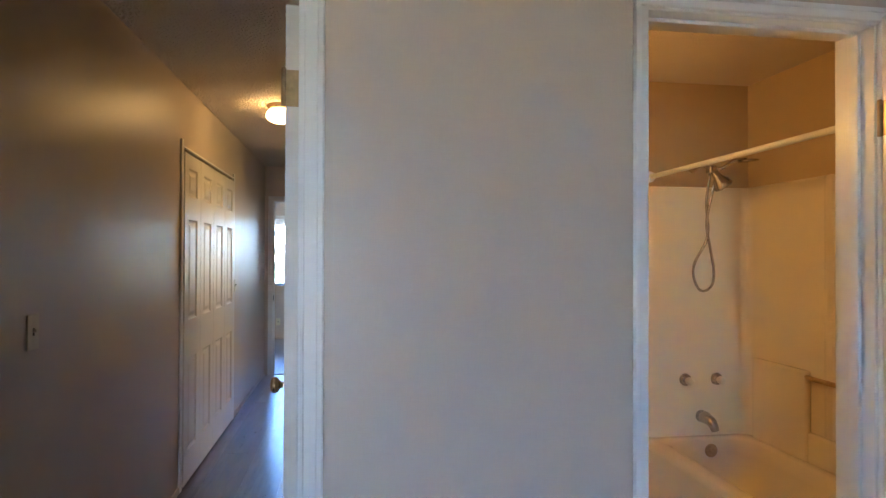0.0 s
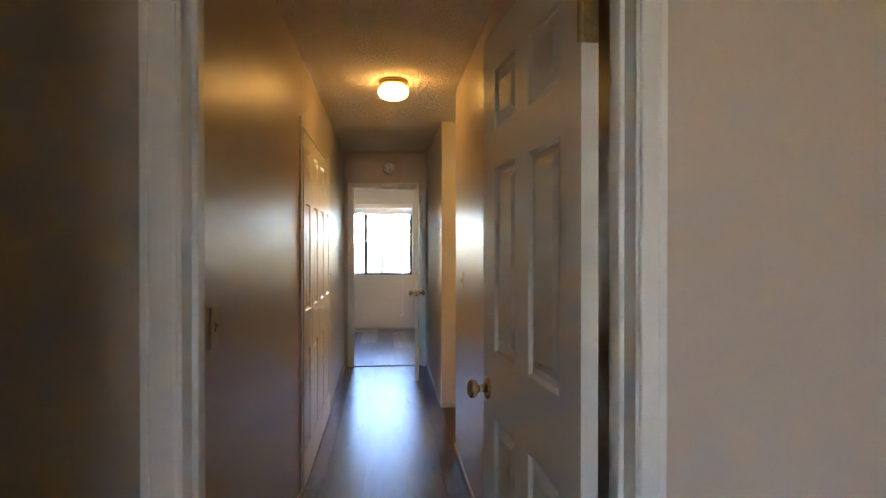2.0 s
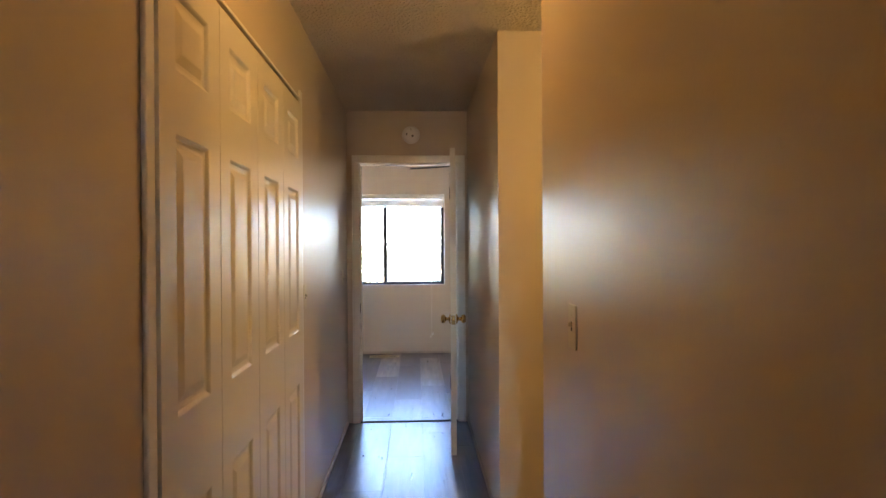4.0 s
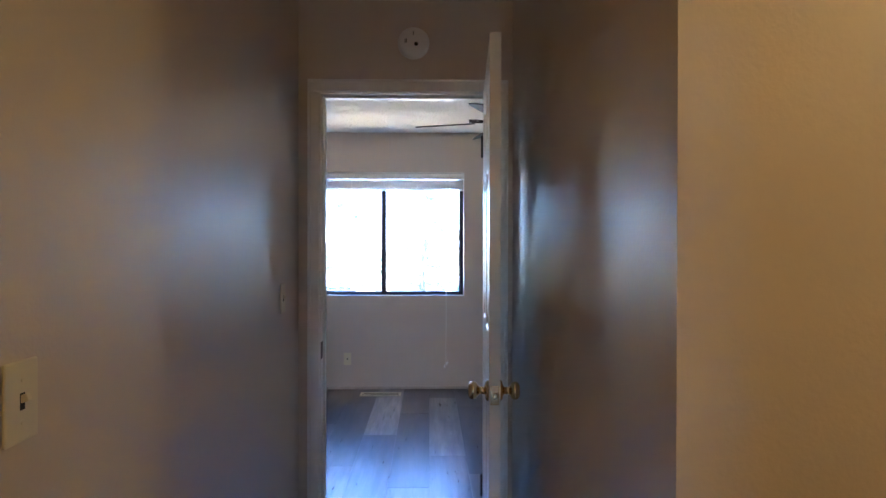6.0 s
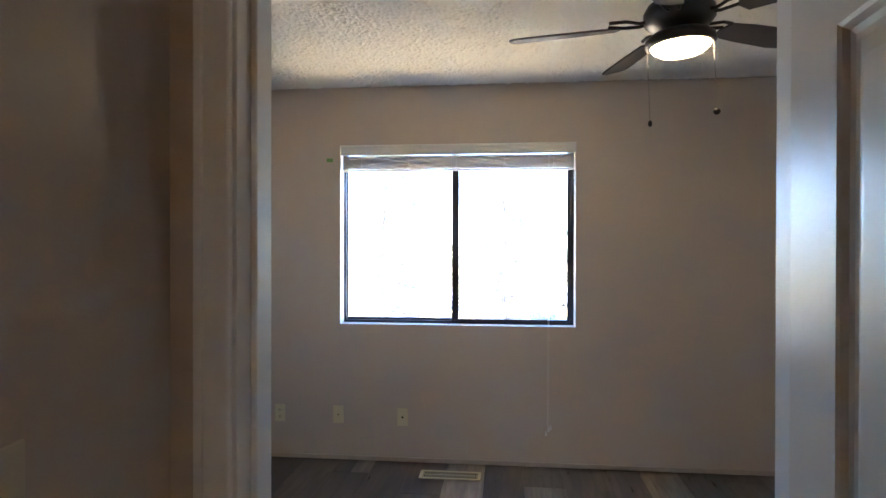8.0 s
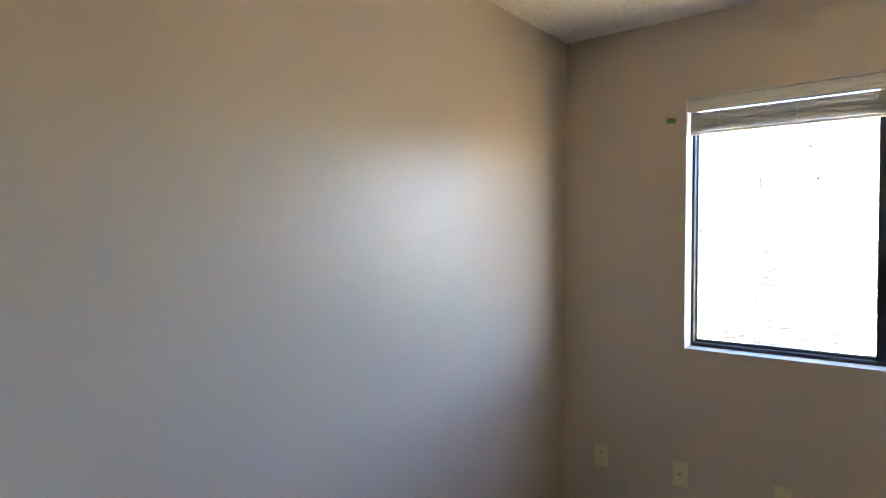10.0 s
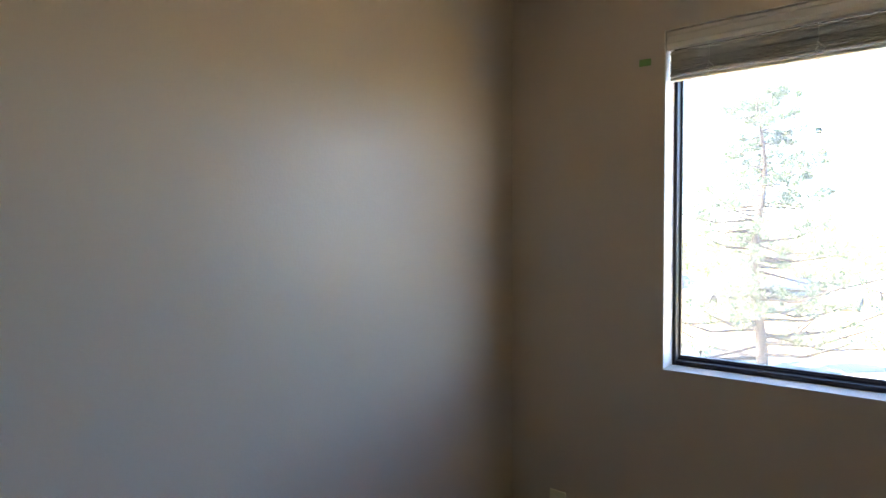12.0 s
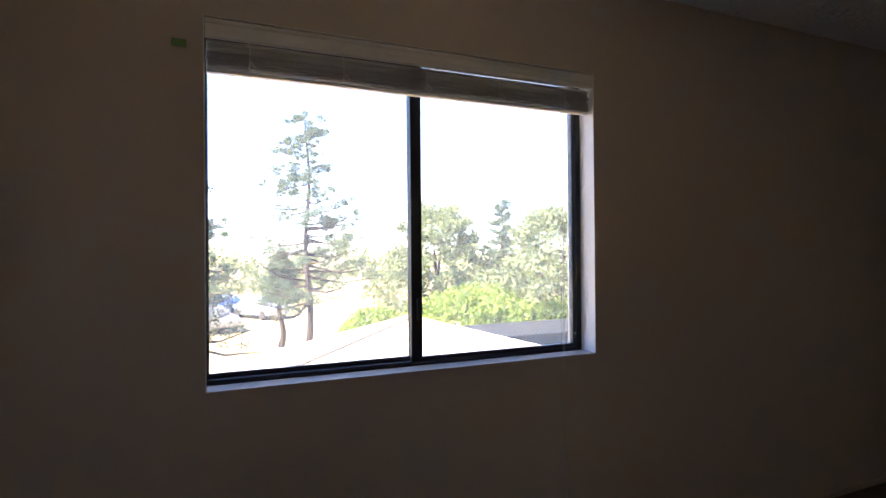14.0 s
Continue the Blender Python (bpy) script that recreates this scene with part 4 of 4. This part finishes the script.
taps = thing("bath_taps", "two chrome taps and a tub spout on the surround", "bath tap")
for x in (2.815, 3.0):
    part("tap_rose", lathe([(0, 0.0), (0.034, 0.0), (0.032, 0.01), (0.022, 0.02), (0, 0.022)], 24, Matrix.Translation((x, TUB_Y - 0.024, 0.737)) @ ROT_Y), WORN_CHROME, taps, smooth=True)
    part("tap_handle", lathe([(0, 0.02), (0.014, 0.022), (0.016, 0.03), (0.021, 0.036), (0.022, 0.055), (0.016, 0.064), (0, 0.066)], 8, Matrix.Translation((x, TUB_Y - 0.024, 0.737)) @ ROT_Y), IVORY, taps, "faceted clear-ivory tap handle")
sp = tube([(2.91, TUB_Y - 0.024, 0.535), (2.91, TUB_Y - 0.07, 0.538), (2.912, TUB_Y - 0.12, 0.525), (2.913, TUB_Y - 0.15, 0.49)], [0.034, 0.032, 0.027, 0.02], 18)
part("spout", sp, WORN_CHROME, taps, smooth=True)

van = thing("vanity_light", "lit warm globe bulbs on a bathroom light bar", "wall light", pose(1.45, -4.75, 2.0))
part("back_plate", soft_box(0.0005, 0.03, -0.3, 0.3, -0.05, 0.05, 0.006), CHROME, van)
for y in (-0.2, 0.0, 0.2):
    part("bulb", lathe([(0, 0.05), (0.03, 0.04), (0.045, 0.015), (0.045, -0.015), (0.03, -0.04), (0, -0.05)], 20, Matrix.Translation((0.08, y, 0))), BULB, van, smooth=True)
    part("socket", lathe([(0, 0.0), (0.022, 0.0), (0.022, 0.04), (0, 0.04)], 16, Matrix.Translation((0.028, y, 0)) @ Matrix.Rotation(radians(90), 4, "Y")), CHROME, van)


# ---- outdoors ----
GROUND = material("pale_asphalt", (0.45, 0.35, 0.16), 0.9, vary=0.25, vary_scale=0.2, bump=0.2, bump_scale=8)
ROOFING = material("tan_shingle", (0.52, 0.43, 0.29), 0.9, vary=0.12, vary_scale=4, bump=0.3, bump_scale=30)
GREY_ROOF = material("grey_roofing", (0.014, 0.021, 0.021), 0.9, vary=0.15)
STUCCO = material("stucco", (0.45, 0.39, 0.31), 0.9)
BARK = material("bark", (0.055, 0.042, 0.035), 0.95, vary=0.4, vary_scale=6, bump=0.8, bump_scale=14, bump_dist=0.02)


def leaf_material(name, dark, light):
    m = bpy.data.materials.new(name)
    m.use_nodes = True
    n, l = m.node_tree.nodes, m.node_tree.links
    p = n["Principled BSDF"]
    p.inputs["Roughness"].default_value = 0.6
    g = n.new("ShaderNodeNewGeometry")
    mix = n.new("ShaderNodeMix")
    mix.data_type = "RGBA"
    mix.inputs["A"].default_value = (*dark, 1)
    mix.inputs["B"].default_value = (*light, 1)
    l.new(g.outputs["Random Per Island"], mix.inputs["Factor"])
    l.new(mix.outputs["Result"], p.inputs["Base Color"])
    thin = n.new("ShaderNodeBsdfTranslucent")
    l.new(mix.outputs["Result"], thin.inputs["Color"])
    both = n.new("ShaderNodeMixShader")
    both.inputs[0].default_value = 0.4
    l.new(p.outputs[0], both.inputs[1])
    l.new(thin.outputs[0], both.inputs[2])
    l.new(both.outputs[0], n["Material Output"].inputs["Surface"])
    return m


NEEDLE = leaf_material("pine_needles", (0.06, 0.105, 0.062), (0.16, 0.225, 0.125))
LEAF_GREEN = leaf_material("green_leaves", (0.16, 0.25, 0.035), (0.34, 0.46, 0.08))
LEAF_DULL = leaf_material("dull_leaves", (0.15, 0.20, 0.09), (0.32, 0.38, 0.18))
ZG = -3.2
slab("ground", -400, 400, -400, 800, ZG - 0.3, ZG, GROUND, "pale asphalt and dry ground outside the window", "ground")
slab("house_wall_below", -1.35, 3.4, -9.72, 3.2, ZG, -0.121, STUCCO, "stucco wall of the building's lower storey", "wall")


def leaf_mesh(centres, sizes, per, leaf, seed, flat=0.6):
    """Many small folded leaves scattered through a set of clumps."""
    r = np.random.RandomState(seed)
    c = np.repeat(np.array(centres), per, 0)
    s = np.repeat(np.array(sizes), per)[:, None]
    d = r.normal(size=c.shape)
    d /= np.linalg.norm(d, axis=1)[:, None]
    c = c + d * s * r.uniform(0.35, 1.0, (len(c), 1)) * np.array([1, 1, flat])
    a = r.normal(size=c.shape)
    a /= np.linalg.norm(a, axis=1)[:, None]
    b = np.cross(a, r.normal(size=c.shape))
    b /= np.linalg.norm(b, axis=1)[:, None]
    z = leaf * r.uniform(0.6, 1.4, (len(c), 1))
    v = np.stack([c - a * z, c + b * z * 0.5, c + a * z, c - b * z * 0.5], 1).reshape(-1, 3)
    f = np.arange(len(v)).reshape(-1, 4)
    me = bpy.data.meshes.new("crown")
    me.from_pydata(v.tolist(), [], f.tolist())
    return me


def crown(me, mat, parent):
    me.materials.append(mat)
    ob = new("crown", me)
    ob.parent = parent
    return ob


def pine(x, y, top, spread, seed, label, low=0.2):
    r = random.Random(seed)
    h = top - ZG
    t = thing("pine_tree", label, "tree", pose(x, y, ZG), "pines outside the window")
    trunk = [(0.12 * math.sin(k * 0.9), 0.1 * math.cos(k * 0.7) - 0.1, h * k / 12) for k in range(13)]
    part("trunk", tube(trunk, [0.16 * (1 - k / 12.6) + 0.012 for k in range(13)], 9), BARK, t, smooth=True)
    cs, ss = [], []
    limbs = bmesh.new()
    for k in range(88):
        f = low + (0.98 - low) * (k / 88) + r.uniform(-0.01, 0.01)
        ang = r.uniform(0, 6.283)
        reach = spread * (1.05 - f) ** 0.75 * r.uniform(0.45, 1.1) + 0.15
        z = h * f
        p0 = Vector((0, 0, z))
        p2 = Vector((math.cos(ang) * reach, math.sin(ang) * reach, z + reach * r.uniform(-0.12, 0.3)))
        p1 = (p0 + p2) / 2 + Vector((0, 0, -0.08 * reach))
        b_ = tube([p0, p1, p2], [0.075 * (1.1 - f), 0.05 * (1.1 - f), 0.012], 5)
        me = bpy.data.meshes.new("limb")
        b_.to_mesh(me)
        b_.free()
        limbs.from_mesh(me)
        bpy.data.meshes.remove(me)
        for q in range(r.randint(3, 6)):
            u = r.uniform(0.3, 1.08)
            cs.append(p0.lerp(p2, u) + Vector((r.uniform(-0.25, 0.25), r.uniform(-0.25, 0.25), r.uniform(-0.05, 0.2))))
            ss.append(r.uniform(0.18, 0.42) * (1.3 - 0.8 * f))
    part("limbs", limbs, BARK, t)
    crown(leaf_mesh([tuple(c) for c in cs], ss, 68, 0.048, seed, 0.7), NEEDLE, t)
    return t


def leafy(x, y, top, wide, seed, mat, label, low=0.25, count=140, per=170, leaf=0.07):
    r = random.Random(seed)
    h = top - ZG
    t = thing("leafy_tree", label, "tree", pose(x, y, ZG), "broadleaf trees outside the window")
    part("trunk", tube([(0, 0, 0), (0.1, 0.05, h * 0.3), (0.0, 0.1, h * 0.7)], [0.2, 0.16, 0.05], 8), BARK, t, smooth=True)
    cs, ss = [], []
    for k in range(count):
        f = r.random() ** 0.8
        z = h * (low + (0.97 - low) * f)
        prof = math.sin(math.pi * min(0.97, 0.18 + 0.8 * f)) ** 0.6
        ang, rad = r.uniform(0, 6.283), wide * prof * r.uniform(0.3, 1.0) ** 0.6
        cs.append((math.cos(ang) * rad, math.sin(ang) * rad, z))
        ss.append(r.uniform(0.28, 0.6))
    for k in range(7):
        c = cs[k * 9]
        part("limb", tube([(0, 0.05, h * 0.3), (c[0] * 0.5, c[1] * 0.5, (h * 0.35 + c[2]) / 2), c], [0.09, 0.05, 0.015], 6), BARK, t)
    crown(leaf_mesh(cs, ss, per, leaf, seed, 0.85), mat, t)
    return t


def at(bearing, dist):
    """A spot at a compass bearing (degrees right of straight out) from the window."""
    return -0.55 + dist * math.sin(radians(bearing)), 1.05 + dist * math.cos(radians(bearing))


pine(*at(-9.8, 18), 5.2, 3.9, 11, "tall ponderosa pine with open branches beside the car park", 0.14)
pine(*at(12.6, 28), 7.6, 4.1, 12, "tall slender pine rising above the other trees")
pine(*at(10.2, 30), 1.2, 1.1, 13, "short pine with a bare lower trunk", 0.5)
pine(*at(2.2, 24), 4.2, 2.7, 14, "bushy pine at the edge of the car park", 0.14)
pine(*at(31, 42), 4.8, 2.6, 15, "distant pine behind the broadleaf trees")
leafy(*at(24.5, 24), 3.4, 2.3, 21, LEAF_DULL, "dense grey-green broadleaf tree behind the roof")
leafy(*at(36.5, 22), 3.0, 2.9, 22, LEAF_DULL, "broad grey-green tree behind the grey roof")
leafy(*at(28.0, 20.5), 0.0, 2.8, 23, LEAF_GREEN, "low bright green tree behind the roof", 0.2)
leafy(*at(33.5, 20.8), -0.4, 2.4, 24, LEAF_GREEN, "low bright green tree beside the grey roof", 0.2)
leafy(*at(18.5, 19), -0.6, 1.3, 25, LEAF_GREEN, "small bright green tree at the roof's edge", 0.2)
leafy(*at(45, 20), 2.4, 2.6, 26, LEAF_DULL, "broad grey-green tree at the end of the row")

# far woods
r = random.Random(9)
cs, ss = [], []
for k in range(420):
    b_ = r.uniform(-42, 58)
    d_ = r.uniform(54, 78)
    x_, y_ = at(b_, d_)
    cs.append((x_, y_, ZG + r.random() ** 0.7 * (4.2 + 1.6 * math.sin(b_ * 0.5) + r.uniform(-0.8, 1.6))))
    ss.append(r.uniform(0.8, 1.7))
me = leaf_mesh(cs, ss, 60, 0.28, 77, 0.8)
me.materials.append(LEAF_DULL)
tagged(new("far_woods", me), "pale hazy line of distant trees", "woods", kind="stuff")

# neighbouring roofs
house = thing("neighbour_house", "low house with a tan hipped shingle roof", "house")
A = Vector((4.19, 13.1, -0.1))
L_, R_ = Vector((-3.0, 9.2, -1.55)), Vector((9.6, 8.2, -1.55))
A2, L2, R2 = A + Vector((0.15, 0.5, 0)), L_ + Vector((0.3, 5.0, 0)), R_ + Vector((0.3, 5.2, 0))
bm = bmesh.new()
v = [bm.verts.new(p) for p in (A, L_, R_, A2, L2, R2)]
for f in ((0, 1, 2), (0, 3, 4, 1), (0, 2, 5, 3), (3, 5, 4), (1, 4, 5, 2)):
    bm.faces.new([v[i] for i in f])
bmesh.ops.recalc_face_normals(bm, faces=bm.faces[:])
part("roof", bm, ROOFING, house)
bm = bmesh.new()
box(bm, -2.4, 9.2, 9.7, 13.2, ZG, -1.6)
part("wall", bm, STUCCO, house)
for p in (L_, R_):
    part("hip_cap", tube([A + Vector((0, 0, 0.02)), p + Vector((0, 0, 0.02))], 0.06, 6), ROOFING, house)
shed = thing("carport", "low building with a flat dark grey roof", "carport")
sx_, sy_ = 9.8, 14.9
part("roof", soft_box(sx_ - 3.2, sx_ + 6.5, sy_ - 1.2, sy_ + 1.2, -1.3, -0.76, 0.03), GREY_ROOF, shed)
bm = bmesh.new()
box(bm, sx_ - 3.0, sx_ + 6.2, sy_ - 1.0, sy_ + 1.0, ZG, -1.3)
part("wall", bm, STUCCO, shed)
METAL_ROOF = material("weathered_metal_roof", (0.13, 0.17, 0.18), 0.6, vary=0.15, vary_scale=1.5)
sx_, sy_ = at(-2, 18.5)
part_roof = thing("carport", "open carport with a flat grey-green metal roof below the window", "carport")
part("roof", soft_box(sx_ - 6.0, sx_ + 2.0, sy_ - 1.2, sy_ + 1.2, -2.35, -2.2, 0.03), METAL_ROOF, part_roof)
for dx in (-5.6, -2.0, 1.6):
    for dy in (-1.0, 1.0):
        part("post", soft_box(sx_ + dx - 0.06, sx_ + dx + 0.06, sy_ + dy - 0.06, sy_ + dy + 0.06, ZG, -2.35, 0.01), STUCCO, part_roof)

# lamp post
gx, gy = at(-14.2, 17)
post = thing("lamp_post", "short path lamp with a white globe", "street lamp", pose(gx, gy, ZG))
part("pole", lathe([(0, 0), (0.08, 0), (0.05, 0.1), (0.035, 0.2), (0.03, 1.45), (0, 1.45)], 12), DARK_METAL, post)
part("globe", lathe([(0, 1.44), (0.1, 1.46), (0.17, 1.55), (0.18, 1.64), (0.14, 1.75), (0.06, 1.81), (0, 1.82)], 20), WHITE, post, smooth=True)


# parked cars
def car(paint, m, label):
    t = thing("car", label, "car", m, "parked cars")
    bm = bmesh.new()
    side = [(-2.15, 0.35), (-2.2, 0.7), (-1.95, 0.92), (-1.2, 0.98), (-0.55, 1.42), (0.75, 1.45), (1.45, 1.02), (2.05, 0.9), (2.2, 0.6), (2.15, 0.32)]
    rows_ = []
    for y, s in ((-0.86, 0.97), (-0.8, 1.0), (0.8, 1.0), (0.86, 0.97)):
        rows_.append([bm.verts.new((x * s, y * (0.84 if z > 1.1 else 1.0), z)) for x, z in side])
    for a, b in zip(rows_, rows_[1:]):
        for i in range(len(side)):
            j = (i + 1) % len(side)
            bm.faces.new((a[i], a[j], b[j], b[i]))
    bm.faces.new(rows_[0])
    bm.faces.new(rows_[-1][::-1])
    bmesh.ops.recalc_face_normals(bm, faces=bm.faces[:])
    part("body", bm, paint, t)
    for y in (-0.83, 0.83):
        bm = bmesh.new()
        q = [bm.verts.new((x, y * (0.865 if z > 1.1 else 1.03), z)) for x, z in ((-1.0, 1.03), (-0.5, 1.36), (0.7, 1.38), (1.25, 1.05))]
        bm.faces.new(q)
        part("side_glass", bm, DARK, t)
        for x in (-1.35, 1.35):
            part("wheel", lathe([(0, -0.1), (0.2, -0.1), (0.31, -0.09), (0.33, 0), (0.31, 0.09), (0.2, 0.1), (0, 0.1)], 18, Matrix.Translation((x, y, 0.33)) @ Matrix.Rotation(radians(90), 4, "X")), RUBBER, t)
    return t


PAINTS = {"blue": (0.05, 0.12, 0.32), "white": (0.7, 0.7, 0.7), "silver": (0.4, 0.41, 0.43), "dark grey": (0.06, 0.06, 0.07), "red": (0.3, 0.04, 0.03)}
spots = [(-22, 44, "white"), (-18, 46, "blue"), (-14.5, 42, "silver"), (-8, 47, "blue"), (-5, 43, "white"), (-1.5, 48, "dark grey"), (2.5, 44, "white"), (5.5, 47, "blue"), (8.5, 44, "silver"), (-11, 41, "dark grey"), (4.2, 38, "silver"), (0.5, 37, "white")]
made_paint = {}
for b_, d_, c_ in spots:
    if c_ not in made_paint:
        made_paint[c_] = material("car_paint_" + c_.replace(" ", "_"), PAINTS[c_], 0.25, 0.2, coat=0.5)
    x_, y_ = at(b_, d_)
    car(made_paint[c_], pose(x_, y_, ZG, 0, 0, 90 + b_ * 2 + 12), c_ + " car parked in the lot outside")


# ---- plank floor ----
PW, PL = 0.236, 1.5
PX0 = 0.106
plank_mesh = {}
tone_of = random.Random(12)
# boards under the window by column and number: 0 dark, 1 brown, 2 pale
KNOWN = {(0, 9): 2, (0, 8): 0, (1, 9): 1, (1, 8): 0, (2, 10): 1, (2, 9): 2, (2, 8): 1, (3, 9): 1, (3, 8): 0, (4, 9): 0, (4, 8): 1, (5, 9): 2, (-1, 9): 0, (-1, 8): 0, (-2, 9): 0, (-2, 8): 1, (-3, 9): 0, (-3, 8): 0}
STARTS = {0: 0.0, 1: 0.55, 2: -0.44, 3: 0.75}


def plank(w, l, tone):
    key = (round(w, 3), round(l, 3), tone)
    if key not in plank_mesh:
        b_ = bmesh.new()
        g = 0.0003
        lo = [(g, g), (w - g, g), (w - g, l - g), (g, l - g)]
        e = 0.0009
        hi = [(g + e, g + e), (w - g - e, g + e), (w - g - e, l - g - e), (g + e, l - g - e)]
        a0 = [b_.verts.new((x, y, -0.005)) for x, y in lo]
        a1 = [b_.verts.new((x, y, -0.0007)) for x, y in lo]
        a2 = [b_.verts.new((x, y, 0.0)) for x, y in hi]
        for p_, q_ in ((a0, a1), (a1, a2)):
            for i_ in range(4):
                b_.faces.new((p_[i_], p_[(i_ + 1) % 4], q_[(i_ + 1) % 4], q_[i_]))
        b_.faces.new(a2)
        me = bpy.data.meshes.new("plank")
        b_.to_mesh(me)
        b_.free()
        me.materials.append(PLANKS[tone])
        plank_mesh[key] = me
    return plank_mesh[key]


def lay(x0, x1, y0, y1):
    k = math.floor((x0 - PX0) / PW)
    while PX0 + k * PW < x1 - 0.005:
        edges = [(PX0 + k * PW, PX0 + (k + 1) * PW)]
        if k == -3:  # a board printed as a dark and a pale strip
            edges = [(PX0 + k * PW, PX0 + (k + 0.5) * PW), (PX0 + (k + 0.5) * PW, PX0 + (k + 1) * PW)]
        for half_, (e0, e1) in enumerate(edges):
            a, b = max(x0, e0), min(x1, e1)
            start = 1.67 + STARTS.get(k, (k * 0.61) % PL) - 9 * PL
            for number in range(12):
                c, d = max(y0, start), min(y1, start + PL)
                tone = KNOWN.get((k, number), tone_of.choice((0, 0, 0, 0, 1, 1, 2) if y0 > 0 else (0, 0, 0, 1)))
                if half_ and number == 9:
                    tone = 2
                if d - c > 0.01 and b - a > 0.01:
                    ob = new("plank", plank(b - a, d - c, tone))
                    ob.location = (a, c, 0.0)
                    ob.parent = floor
                start += PL
        k += 1


lay(ROOM_L, ROOM_R, 0.12, WIN_Y)
lay(D2L, D2R, 0.0, 0.12)
lay(0.0, HALL_W, ENTRY1, 0.0)
lay(HALL_W, 3.0, -2.82, -1.78)
lay(D1L, D1R, ENTRY0, ENTRY1)
lay(-0.95, 3.2, -9.6, ENTRY0)
